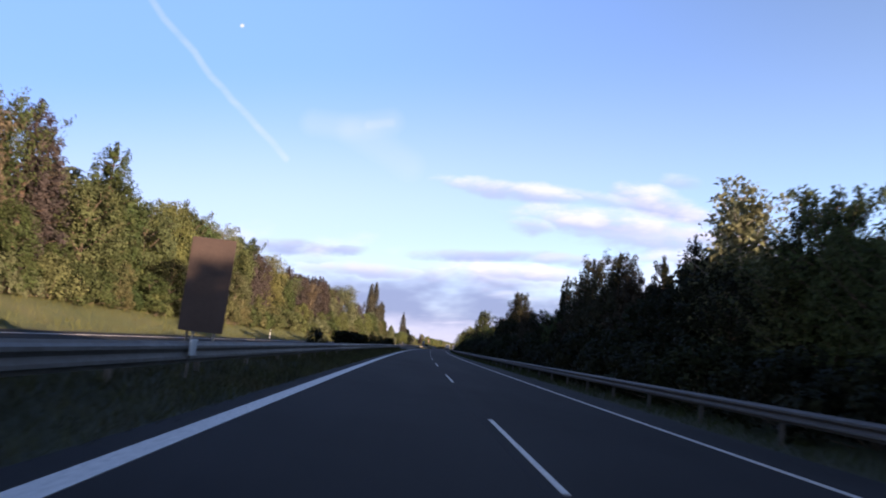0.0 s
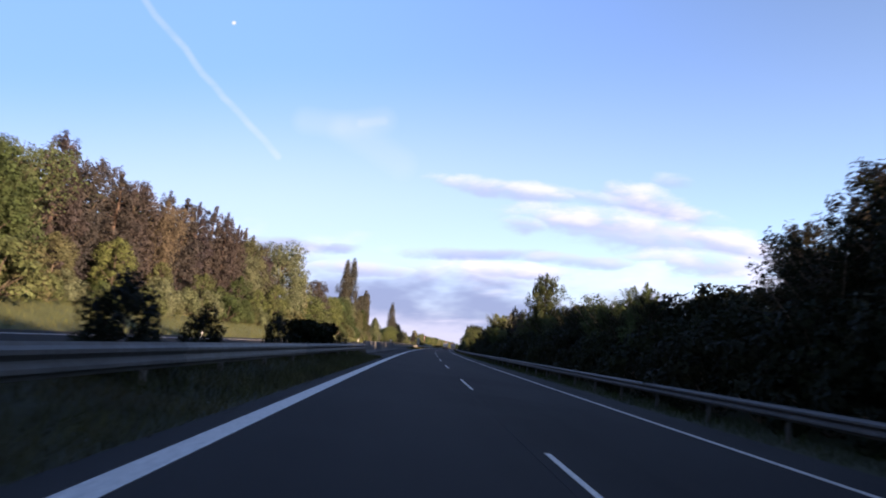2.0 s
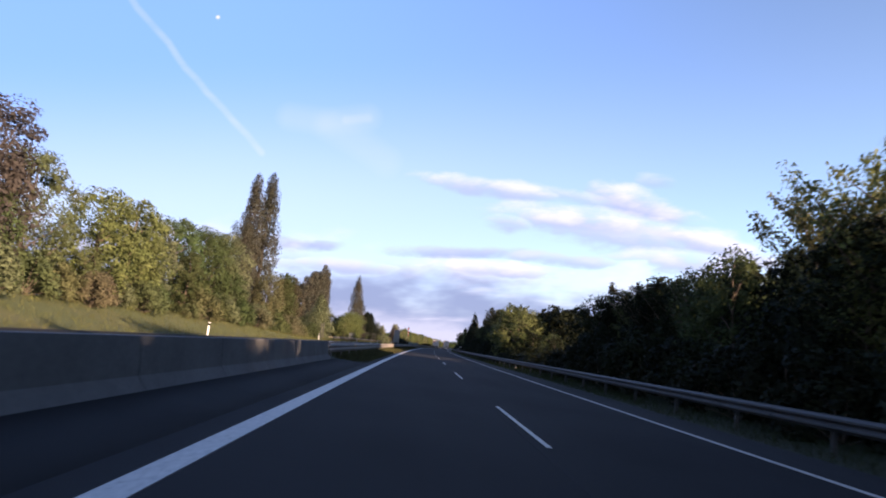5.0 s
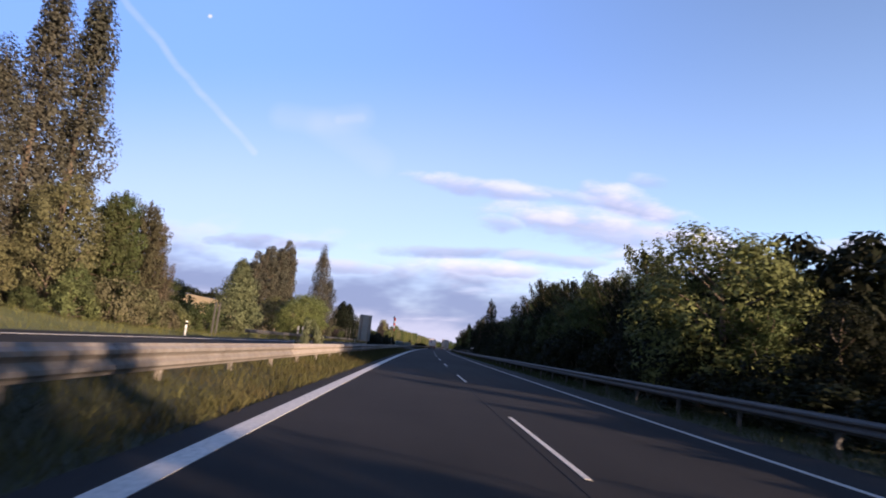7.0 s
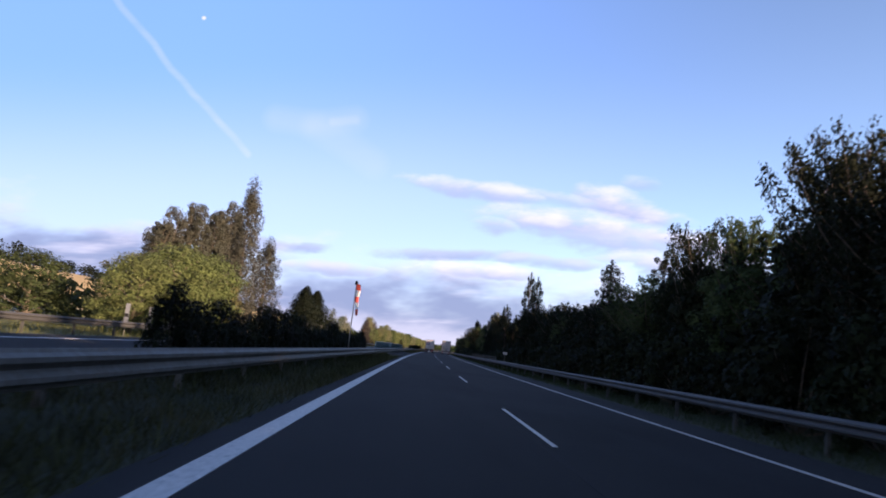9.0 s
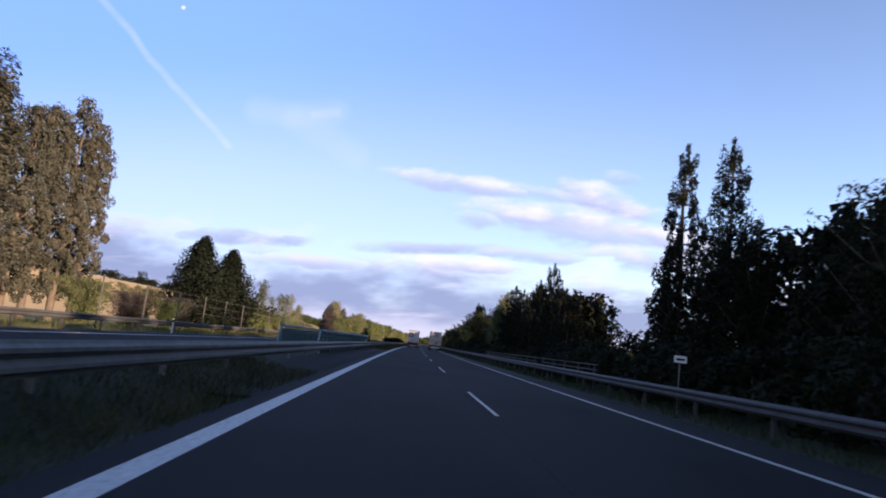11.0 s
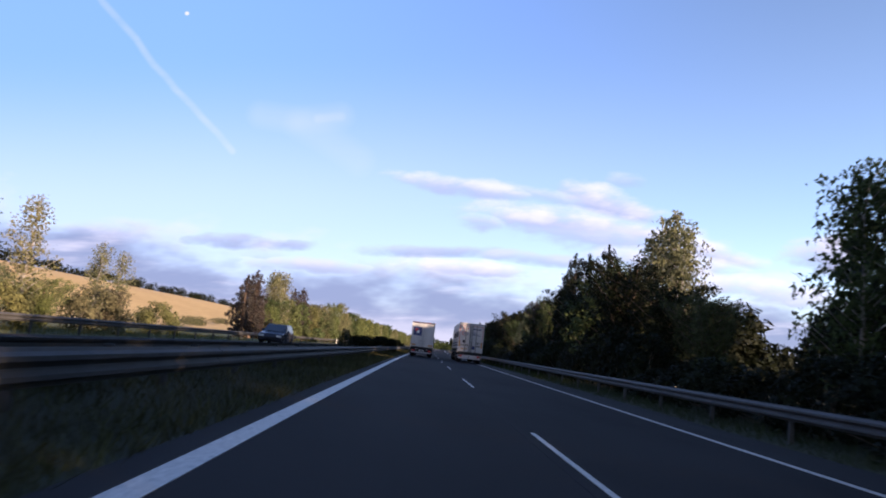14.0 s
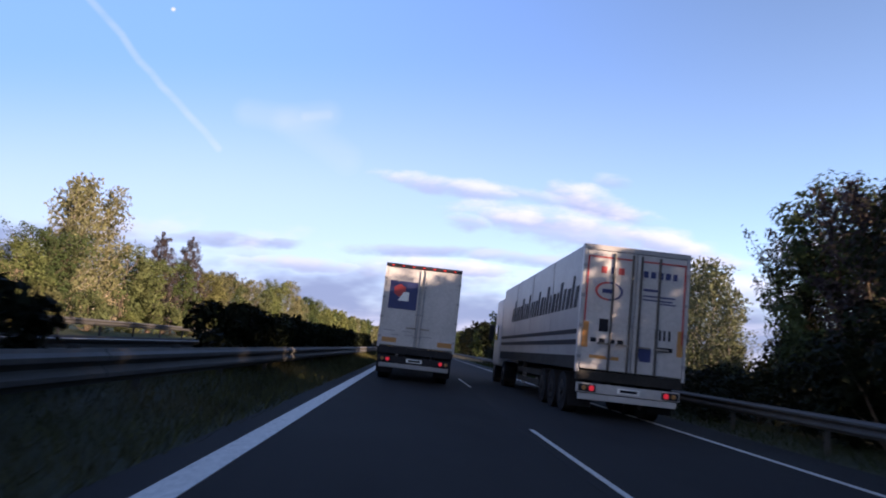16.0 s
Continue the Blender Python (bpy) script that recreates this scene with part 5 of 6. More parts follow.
# fifth value: leaf tone, picked to paint each tree as lit or shaded
LEAFY = ((19.8, 14.8, 7.5, 3.4, 1, "b"), (66.0, 15.0, 5.9, 4.4, 0, "c"), (116.2, 15.2, 6.3, 2.0, 1, "b"), (113.6, 15.0, 5.2, 1.8, 0, "b"), (122.6, 15.2, 5.9, 5.2, 1, "c"), (131.0, 15.2, 5.9, 3.4, 0, "a"), (135.4, 15.2, 5.7, 3.0, 0, "b"),
         (151.4, 15.2, 6.6, 2.8, 0, "a"), (160.6, 15.2, 6.3, 4.4, 3, "c"), (188.4, 15.2, 6.8, 4.2, 0, "c"), (194.6, 15.2, 8.1, 5.4, 2, "c"), (198.6, 15.6, 8.0, 4.6, 2, "a"), (271.8, 15.0, 8.4, 3.4, 1, "b"), (268.2, 15.2, 7.0, 2.6, 1, "b"), (276.4, 15.2, 7.2, 3.6, 0, "a"), (281.6, 15.4, 8.2, 4.4, 1, "c"), (285.2, 15.4, 8.0, 3.8, 0, "a"), (291.6, 15.2, 8.5, 4.2, 0, "c"), (301.0, 15.2, 9.0, 3.0, 0, "a"), (304.6, 15.0, 9.6, 3.6, 0, "c"), (306.6, 15.2, 10.0, 3.4, 0, "a"), (312.6, 15.2, 8.5, 3.0, 1, "a"), (317.4, 15.2, 9.1, 3.6, 0, "c"))
for s, d, h, w, tone_, form in LEAFY:
    plant("ragged_" + form, (LEAF_SHADE, LEAF_GREEN, LEAF_YELLOW, LEAF_RED)[tone_], s, d, h, w, ("dark leafy tree with upward shoots behind the guard rail", "green leafy tree with upward shoots behind the guard rail", "yellow-green leafy tree in the roadside belt", "reddish-brown leafy tree in the roadside belt")[tone_])
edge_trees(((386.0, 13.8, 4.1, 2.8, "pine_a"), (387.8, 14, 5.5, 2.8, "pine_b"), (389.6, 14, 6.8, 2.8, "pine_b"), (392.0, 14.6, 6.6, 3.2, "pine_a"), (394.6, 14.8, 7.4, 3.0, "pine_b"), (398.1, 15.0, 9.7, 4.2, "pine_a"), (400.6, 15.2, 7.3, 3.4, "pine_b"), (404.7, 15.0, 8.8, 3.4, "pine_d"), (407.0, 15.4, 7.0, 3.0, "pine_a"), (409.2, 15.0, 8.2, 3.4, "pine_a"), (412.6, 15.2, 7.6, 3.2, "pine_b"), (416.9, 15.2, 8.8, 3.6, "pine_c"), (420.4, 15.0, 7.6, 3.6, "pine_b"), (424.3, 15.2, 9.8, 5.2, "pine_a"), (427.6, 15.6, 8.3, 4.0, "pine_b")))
edge_trees(((429.6, 14.2, 7.4, 3.8, "birch_b"), (433.6, 14, 7.9, 3.2, "birch_a"), (461.5, 18.8, 12.6, 5.2, "birch_a"), (458.6, 18.4, 10.8, 4.0, "birch_b"), (463.8, 18.6, 11.2, 4.2, "birch_b"), (462, 14.4, 9.4, 4, "pine_a"), (467.8, 14.4, 9.6, 4.2, "pine_b"), (472.2, 14, 8.2, 3.4, "pine_b"), (473.6, 14.6, 10.4, 4.0, "pine_a"), (476.4, 14.6, 9.2, 3.6, "pine_b"), (478.4, 14.8, 7.4, 3.0, "pine_a")))
# row behind a clearing; trees past 350 m are added unseen for shade
for i in range(22):
    s, d, h, w = 284 + 6.1 * i, 42.0 + min(10.0, 0.55 * i + 1), (10.6, 11.0, 12.0, 13.4, 14.6)[min(i, 4)] + (min(i, 9) - 4) * 0.35 * (i > 4) + rand.uniform(-0.7, 0.8), (6.2, 7.0)[i % 2]
    plant("poplar_a" if w < 6.5 else "broad_b", LEAF_GREEN, s, d, h, w, "tall green tree in a row beyond the belt, partly added for shade")
plant("pine_f", LEAF_GREEN, 148.9, 14.9, 10.1, 6.6, "broad green pine with a pointed sunlit top")
for s, d, h, w in ((258.8, 13.7, 7.1, 8.2),):
    plant("broad_c", LEAF_YELLOW, s, d, h, w, "sunlit yellow-green bush beside a clearing")
for s, h, w, form, leaf in ((481.8, 6.9, 4.2, "ragged_c", LEAF_GREEN), (484.6, 7.8, 4.6, "broad_f", LEAF_SHADE), (487.2, 7.4, 4.4, "ragged_a", LEAF_RED), (488.8, 8.1, 5.0, "broad_d", LEAF_GREEN), (490.4, 6.6, 3.6, "ragged_c", LEAF_SHADE)):
    plant(form, leaf, s, 14.8, h, w, "broad dense dark tree with rusty tips")
for s, h, w in ((495.6, 5.0, 2.0), (497.2, 6.4, 2.4), (498.9, 6.7, 2.6), (500.6, 6.0, 2.4)):
    plant("birch_b", LEAF_OLIVE, s, 14.6, h, w, "slender olive-yellow sapling with upright twigs")


s = 391.5
while s < 430:
    plant("pine_c", NEEDLE_SHADE, s, 15.2 + rand.uniform(-0.6, 2.6), rand.uniform(5.4, 6.9), rand.uniform(2.8, 3.8), "dark pine with a bare lower trunk")
    s += rand.uniform(1.6, 2.3)
# spruce added behind the belt to shade the left lorry
plant("spruce_b", NEEDLE_SHADE, 474.3, 20.0, 9.5, 3.0, "narrow spruce set back from the road, added for shade")
# more hidden trees, added to shade the median, rails and wall
for i in range(16):
    plant(("broad_d", "broad_e")[i % 2], LEAF_SHADE, 416 + 1.7 * i, 21.5 + 1.9 * (i % 3), 9.0 + 0.5 * (i % 4), 7.0, "", 47.0 * i, "deep_belt")
for i in range(8):
    plant(("broad_d", "broad_e")[i % 2], LEAF_SHADE, 257.0 + 2.6 * i, 18.4 + 1.5 * (i % 2), 7.2 + 0.4 * (i % 3), 5.6, "", 53.0 * i, "deep_belt")
for i in range(6):
    plant(("broad_e", "broad_d")[i % 2], LEAF_SHADE, 141.0 + 2.7 * i, 18.6 + 0.7 * (i % 2), 6.9 + 0.2 * (i % 3), 6.0, "", 29.0 * i, "deep_belt")
for i in range(6):
    plant(("broad_e", "broad_d")[i % 2], LEAF_SHADE, 459.0 + 1.6 * i, 21.0 + 1.4 * (i % 3), 5.9 + 0.3 * (i % 3), 6.0, "", 71.0 * i, "deep_belt")

WOODS = {"deep_wood": "deeper part of the sunlit autumn wood", "far_left_trees": "far row of golden and green roadside trees", "far_right_trees": "far row of dark green roadside trees", "deep_belt": "dark trees added behind the roadside belt to block low sun"}
for (name, leafname), parts in JOINED.items():
    v = np.concatenate(parts)
    ob = piece(name, leaf_mesh(name, v, np.arange(len(v)).reshape(-1, 3)), bpy.data.materials[leafname])
    tagged(ob, WOODS[name], "woods", kind="stuff")


# distant woods: clumps joined into one
def far_wood(name, spots, h, w, leaf, label, per=70, fine=0.13):
    rng = np.random.default_rng(len(name) + len(spots))
    clumps = []
    for x, y, z in spots:
        k = rng.uniform(0.7, 1.2)
        for _ in range(3):
            clumps.append(((x + rng.normal() * w * 0.3, y + rng.normal() * w * 0.3, z + h * k * rng.uniform(0.2, 0.75)), (w * 0.5, w * 0.5, h * k * 0.35)))
    v, f = clump_cloud(rng, clumps, per, w * fine, 0.7, 0)
    ob = piece(name, leaf_mesh(name, v, f), leaf)
    tagged(ob, label, "woods", kind="stuff")


rg = np.random.default_rng(5)
far_wood("hilltop_woods", [tuple(at(s, d, land(s, d))) for s in np.arange(380, 1150, 7.0) for d in (-205 - rg.uniform(0, 25),)], 8, 8, LEAF_SHADE, "dark line of trees along the hilltop")
far_wood("hillside_woods", [tuple(at(s, d, land(s, d))) for s in np.arange(285, 420, 5.0) for d in (-60 - rg.uniform(0, 12), -85 - rg.uniform(0, 15), -110 - rg.uniform(0, 15))], 8, 9, LEAF_GREEN, "wooded green hillside in the distance")
far_wood("field_bushes", [tuple(at(s, d, land(s, d))) for s, d in ((520, -62), (532, -60), (560, -64), (590, -70), (620, -72), (650, -80), (690, -86))], 5, 6, LEAF_MIX, "scattered rusty bushes at the edge of a stubble field", 300, 0.06)
far_wood("valley_woods", [tuple(at(s, d, land(s, d))) for s in np.arange(440, 800, 16.0) for d in (60 + rg.uniform(0, 40), 120 + rg.uniform(0, 60))], 9, 12, LEAF_SHADE, "distant trees in the valley beyond the bridge")
far_wood("horizon_woods", [tuple(at(s, d, land(s, d))) for s in np.arange(1050, 1300, 12.0) for d in np.arange(-160, 190, 11.0) if rg.uniform() < 0.35], 9, 12, LEAF_GREEN, "woods closing the view at the far end of the road")


# grass blades
def grass(name, s0, s1, bands, per_m, label, tall=0.28, leaf=None):
    rng = np.random.default_rng(len(name))
    n = int((s1 - s0) * per_m)
    ss = rng.uniform(s0, s1, n)
    widths = np.array([b - a for a, b in bands])
    pick = rng.choice(len(bands), n, p=widths / widths.sum())
    dd = np.array([bands[i][0] + rng.uniform() * (bands[i][1] - bands[i][0]) for i in pick])
    keep = ~((((ss > 122) & (ss < 208)) | ((ss > 355) & (ss < 410))) & (dd > -3.6) & (dd < -0.5))
    ss, dd = ss[keep], dd[keep]
    hh = np.interp(ss, S_GRID, HEAD)
    x = np.interp(ss, S_GRID, _X) + dd * np.cos(hh)
    y = np.interp(ss, S_GRID, _Y) + dd * np.sin(hh)
    z = np.array([land(a, b) for a, b in zip(ss, dd)]) - 0.03
    k = len(ss)
    a = rng.uniform(0, 2 * np.pi, k)
    wv = np.stack([np.cos(a), np.sin(a), np.zeros(k)], 1) * rng.uniform(0.004, 0.010, k)[:, None]
    lean = rng.normal(size=(k, 3)) * np.array([0.12, 0.12, 0]) 
    height = tall * rng.uniform(0.35, 1.3, k)
    p = np.stack([x, y, z], 1)
    topv = p + lean + np.stack([np.zeros(k), np.zeros(k), height], 1)
    v = np.stack([p - wv, p + wv, topv + wv * 0.3, topv - wv * 0.3], 1).reshape(-1, 3)
    f = np.arange(4 * k).reshape(-1, 4)
    tagged(piece(name, leaf_mesh(name, v, f), leaf or GRASS), label, "grass", kind="stuff")


grass("median_grass", -20, 560, ((-3.3, -0.5),), 620, "rough dry grass on the median", 0.22)
grass("verge_grass", -20, 560, ((9.25, 12.0),), 160, "rough grass along the shoulder, painted dark for shade", 0.25, GRASS_SHADE)
grass("bank_grass", -20, 480, ((-20.0, -13.6),), 190, "long grass on the bank, painted pale as sunlit", 0.3, GRASS_LIT)


# ---- road signs and posts ----
def back_board(s, d0, d1, z0, z1, material, label, bare=False):
    sg = thing("road_sign", label, "road sign", stand(s, (d0 + d1) / 2), "signs seen from behind")
    hw = (d1 - d0) / 2
    box_part("panel", (-hw, hw, -0.02, 0.02, z0, z1), material, sg, bevel=0.008)
    for z in () if bare else np.linspace(z0 + 0.25, z1 - 0.25, 4):
        box_part("stiffener", (-hw + 0.04, hw - 0.04, -0.06, -0.021, float(z) - 0.025, float(z) + 0.025), material, sg)
    for x in (-hw * 0.6, hw * 0.6):
        cyl_part("post", (x, 0.07 if bare else -0.09, -0.3), (x, 0.07 if bare else -0.09, z1 - 0.1), 0.035, 0.035, STEEL, sg, seg=8)


back_board(18.0, -4.0, -2.82, 0.86, 3.38, BOARD_BACK, "tall dark brown back of a road sign in the median", True)
back_board(286.0, -3.1, -2.16, 0.98, 3.0, BOARD_GREY, "grey metal back of a road sign with stiffening bars")
for s, d, z in ((288.8, -15.2, 2.7),):
    sg = thing("sign_posts", "pair of bare grey sign posts at the verge", "sign post", stand(s, d))
    for x in (-0.17, 0.17):
        box_part("post", (x - 0.07, x + 0.07, -0.05, 0.05, -0.3, z), STEEL_DARK, sg, bevel=0.012)
for i in range(4):
    sg = thing("marker_board", "small striped marker board beyond the opposite carriageway", "marker board", stand(322 + 3.2 * i, -14.7), "marker boards")
    cyl_part("post", (0, 0, -0.3), (0, 0, 1.1), 0.03, 0.03, STEEL, sg, seg=8)
    box_part("panel", (-0.12, 0.12, -0.06, -0.035, 0.7, 1.75), BOARD_GREY, sg)
    box_part("band", (-0.11, 0.11, -0.066, -0.061, 1.0, 1.2), BLACK, sg, "black band")


def delineator(s, d):
    p = thing("delineator_post", "white roadside marker post with a black band", "marker post", stand(s, d, land(s, d)), "marker posts")
    box_part("body", (-0.06, 0.06, -0.05, 0.05, -0.1, 1.0), POST_WHITE, p, bevel=0.02)
    box_part("band", (-0.063, 0.063, -0.053, 0.053, 0.74, 0.92), BLACK, p, "black band")


for k in range(-3, 8):
    delineator(176 + 51.3 * k, -13.9)
def windsock(s, d, top):
    """A hanging red and white fabric sleeve on a slim pole, to show the wind before a bridge."""
    root = thing("windsock", "limp red and white banded windsock on a slim pole", "windsock", stand(s, d))
    cyl_part("pole", (0, 0, -0.3), (0, 0, top - 0.1), 0.03, 0.026, STEEL, root, "slim grey steel pole", 10)
    cyl_part("cap", (0, 0, top - 0.14), (0, 0, top + 0.08), 0.10, 0.07, BLACK, root, "black swivel cap", 10)
    n, long, z0 = 5, 1.75, top - 0.1
    for i in range(n):
        bm = bmesh.new()
        rings = []
        for j in range(4):
            q = (i + j / 3) / n
            r, z = 0.135 - 0.075 * q, z0 - long * q
            lean = 0.10 + 0.10 * q + 0.02 * math.sin(9 * q)
            rings.append([bm.verts.new((lean + r * (1 + 0.22 * math.sin(3 * a + 6 * q)) * math.cos(a), r * math.sin(a), z)) for a in (2 * math.pi * k / 12 for k in range(12))])
        for lo, hi in zip(rings, rings[1:]):
            for k in range(12):
                bm.faces.new((lo[k], lo[(k + 1) % 12], hi[(k + 1) % 12], hi[k]))
        piece("band", bm, MAST_WHITE if i % 2 else MAST_RED, root, "white fabric band" if i % 2 else "red fabric band")


windsock(322.0, -2.3, 4.4)
marker = thing("rail_marker", "small pale marker plate fixed on the guard rail", "marker", stand(12.8, -1.84))
box_part("plate", (-0.02, 0.02, -0.16, 0.16, 0.50, 0.80), POST_WHITE, marker, bevel=0.01)
cyl_part("post", (-0.05, 0, -0.2), (-0.05, 0, 0.95), 0.025, 0.025, STEEL, marker, seg=8)
post = thing("kilometre_post", "small pale distance plate on a thin post behind the guard rail", "marker post", stand(356.4, 10.6), "marker posts")
cyl_part("post", (0, 0, -0.3), (0, 0, 1.7), 0.025, 0.025, STEEL, post, seg=8)
box_part("plate", (-0.2, 0.2, -0.05, -0.03, 1.5, 1.72), POST_WHITE, post, "pale plate")
box_part("bar", (-0.14, 0.14, -0.056, -0.051, 1.57, 1.64), INK, post, "plain dark bar")


# ---- vehicles ----
def wheel(parent, x, y, r, width, twin=False):
    w = cyl_part("wheel", (x - width / 2, y, r), (x + width / 2, y, r), r, r, BLACK, parent, "black rubber tyre", 24)
    cyl_part("rim", (x - width / 2 - 0.012, y, r), (x + width / 2 + 0.012, y, r), r * 0.56, r * 0.56, RIM, w, "grey steel rim", 18)
    cyl_part("hub", (x - width / 2 - 0.05, y, r), (x + width / 2 + 0.05, y, r), r * 0.2, r * 0.2, RIM, w, seg=10)


def lorry(s, d, label, floor, top, length, curtain, long_side):
    """A tractor and box trailer seen from behind. x to the right, y ahead, the rear doors at y 0."""
    t = thing("lorry", label, "lorry", stand(s, d), "lorries ahead")
    hw = 1.275
    body = box_part("trailer_body", (-hw, hw, 0.06, length, floor, top), curtain, t, "smooth trailer walls", 0.03)
    box_part("roof_rail", (-hw - 0.01, hw + 0.01, -0.02, 0.16, top - 0.10, top + 0.02), GREY_PAINT if long_side else INK, body, "rear roof rail")
    for sx in (-1, 1):
        box_part("corner_post", (sx * hw - 0.06 if sx > 0 else -hw - 0.012, hw + 0.012 if sx > 0 else -hw + 0.06, -0.02, 0.12, floor - 0.06, top - 0.1), WHITE_PAINT, body, "white corner post")
        x0, x1 = (0.012, hw - 0.07) if sx > 0 else (-hw + 0.07, -0.012)
        door = box_part("rear_door", (x0, x1, -0.03, 0.05, floor + 0.03, top - 0.12), WHITE_PAINT, t, "white rear door", 0.012)
        for fx in ((0.08, 0.45) if long_side else (0.06,)):
            x = x0 + (x1 - x0) * (fx if sx > 0 else 1 - fx)
            bar = cyl_part("locking_bar", (x, -0.06, floor + 0.02), (x, -0.06, top - 0.16), 0.03 if long_side else 0.018, 0.03 if long_side else 0.018, BAR_STEEL if long_side else GREY_PAINT, door, "dark steel locking bar", 8)
            for z in (floor + 0.35, floor + 1.1, top - 0.7):
                box_part("bracket", (x - 0.06, x + 0.06, -0.075, -0.03, z - 0.03, z + 0.03), GREY_PAINT, bar)
            box_part("handle", (x - 0.015, x + 0.30 * sx if sx > 0 else x + 0.015, -0.10, -0.075, floor + 0.62, floor + 0.66), STEEL, bar) if sx > 0 else box_part("handle", (x - 0.30, x + 0.015, -0.10, -0.075, floor + 0.62, floor + 0.66), STEEL, bar)
        for k in range(4):
            z = floor + 0.3 + k * (top - floor - 0.8) / 3
            hx = hw - 0.03 if sx > 0 else -hw + 0.03
            box_part("hinge", (hx - 0.05, hx + 0.05, -0.05, -0.02, z - 0.04, z + 0.04), GREY_PAINT, door)
    # under the floor
    box_part("rear_beam", (-hw + 0.02, hw - 0.02, 0.0, 0.18, floor - 0.24, floor - 0.01), DARK if not long_side else GRIME_TRIM, t, "rear cross beam", 0.01)
    box_part("under_run_bar", (-1.16, 1.16, 0.04, 0.16, 0.42, 0.56), WHITE_PAINT if long_side else GREY_PAINT, t, "rear under-run bar", 0.015)
    box_part("lamp_beam", (-1.22, 1.22, 0.02, 0.12, 0.58, 0.80), WHITE_PAINT if long_side else DARK, t, "lamp carrier", 0.01)
    for sx in (-1, 1):
        cx = sx * 0.98
        lamp = box_part("tail_lamp", (cx - 0.2, cx + 0.2, -0.02, 0.05, 0.61, 0.77), DARK, t, "tail lamp cluster", 0.015)
        for x, r, mat in ((cx - sx * 0.10, 0.066, TAIL_LAMP), (cx + sx * 0.08, 0.055, ORANGE)):
            cyl_part("lens", (x, -0.04, 0.69), (x, -0.015, 0.69), r * 0.9, r, mat, lamp, "lit round red lamp lens" if mat is TAIL_LAMP else "round amber lamp lens", 16)
        box_part("mudflap", (cx - 0.28, cx + 0.28, 0.62, 0.64, 0.22, 0.95), BLACK, t, "black rubber mudflap")
        box_part("side_guard", (sx * 1.2 - 0.02, sx * 1.2 + 0.02, 4.6, 8.6, 0.45, 0.62), GRIME_TRIM, t)
        box_part("side_guard", (sx * 1.2 - 0.02, sx * 1.2 + 0.02, 4.6, 8.6, 0.75, 0.92), GRIME_TRIM, t)
        for y in (1.6, 2.9, 4.2):
            wheel(t, sx * 1.02, y, 0.5, 0.36)
        box_part("leg", (sx * 0.8 - 0.06, sx * 0.8 + 0.06, 9.6, 9.75, 0.3, floor), GREY_PAINT, t)
    box_part("number_plate", (-0.26, 0.26, 0.0, 0.018, 0.63, 0.75), POST_WHITE, t, "plain pale plate")
    box_part("plate_bar", (-0.2, 0.2, -0.006, -0.002, 0.66, 0.72), INK, t)
    for x in (-0.45, 0.45):
        box_part("chassis_rail", (x - 0.06, x + 0.06, 0.2, length - 0.4, floor - 0.38, floor - 0.02), DARK, t)
    # tractor
    L = length
    cab = box_part("cab", (-1.22, 1.22, L + 0.7, L + 2.9, 0.75, top - 0.25), WHITE_PAINT, t, "white tractor cab", 0.12)
    box_part("windscreen", (-1.1, 1.1, L + 2.86, L + 2.92, 1.9, 2.8), CAR_GLASS, cab, "dark windscreen", 0.01)
    for sx in (-1, 1):
        box_part("mirror", (sx * 1.42 - 0.11, sx * 1.42 + 0.11, L + 2.5, L + 2.62, 1.9, 2.6), DARK, cab, "black mirror housing", 0.03)
        box_part("side_window", (sx * 1.225 - 0.01, sx * 1.225 + 0.01, L + 1.7, L + 2.6, 1.9, 2.6), CAR_GLASS, cab)
        wheel(t, sx * 1.02, L + 2.2, 0.5, 0.32)
        wheel(t, sx * 0.98, L - 1.2, 0.5, 0.5)
    box_part("tractor_frame", (-0.5, 0.5, L - 2.2, L + 2.6, 0.55, 0.95), DARK, t)
    return t, body


def decal(parent, x0, x1, z0, z1, material, label="", y=-0.036):
    box_part("print", (x0, x1, y, y + 0.005, z0, z1), material, parent, label)


# white trailer with a square emblem
lt, lbody = lorry(490.9, 1.72, "white box lorry with a dark blue emblem on its rear door", 1.12, 3.86, 13.6, WHITE_PAINT, False)
decal(lt, -1.08, -0.14, 2.36, 3.30, BLUE, "dark blue square panel")
bm = bmesh.new()
bmesh.ops.create_circle(bm, cap_ends=True, segments=6, radius=0.22, matrix=Matrix.Translation((-0.74, -0.042, 2.98)) @ Matrix.Rotation(radians(90), 4, "X"))
piece("print", bm, RED, lt, "red six-sided shape")
bm = bmesh.new()
bm.faces.new([bm.verts.new((x, -0.046, z)) for x, z in ((-0.78, 2.64), (-0.42, 2.64), (-0.42, 2.94), (-0.60, 2.94))])
piece("print", bm, POST_WHITE, lt, "white cut corner shape")
for x in (-1.15, 0.70):
    decal(lt, x, x + 0.48, 1.24, 1.40, ORANGE, "orange reflective plate")
for x0, x1, z in ((-1.12, -0.75, 1.62), (-0.52, -0.2, 1.62), (-0.42, -0.12, 1.50), (0.1, 0.5, 1.50), (-0.85, -0.6, 1.48)):
    decal(lt, x0, x1, z, z + 0.035, GREY_PAINT, "unreadable grey lettering")
for i in range(7):
    box_part("marker_lamp", (-1.1 + 0.35 * i, -1.02 + 0.35 * i, -0.03, -0.02, 3.79, 3.83), RED_LAMP, lbody, "small red lamp")

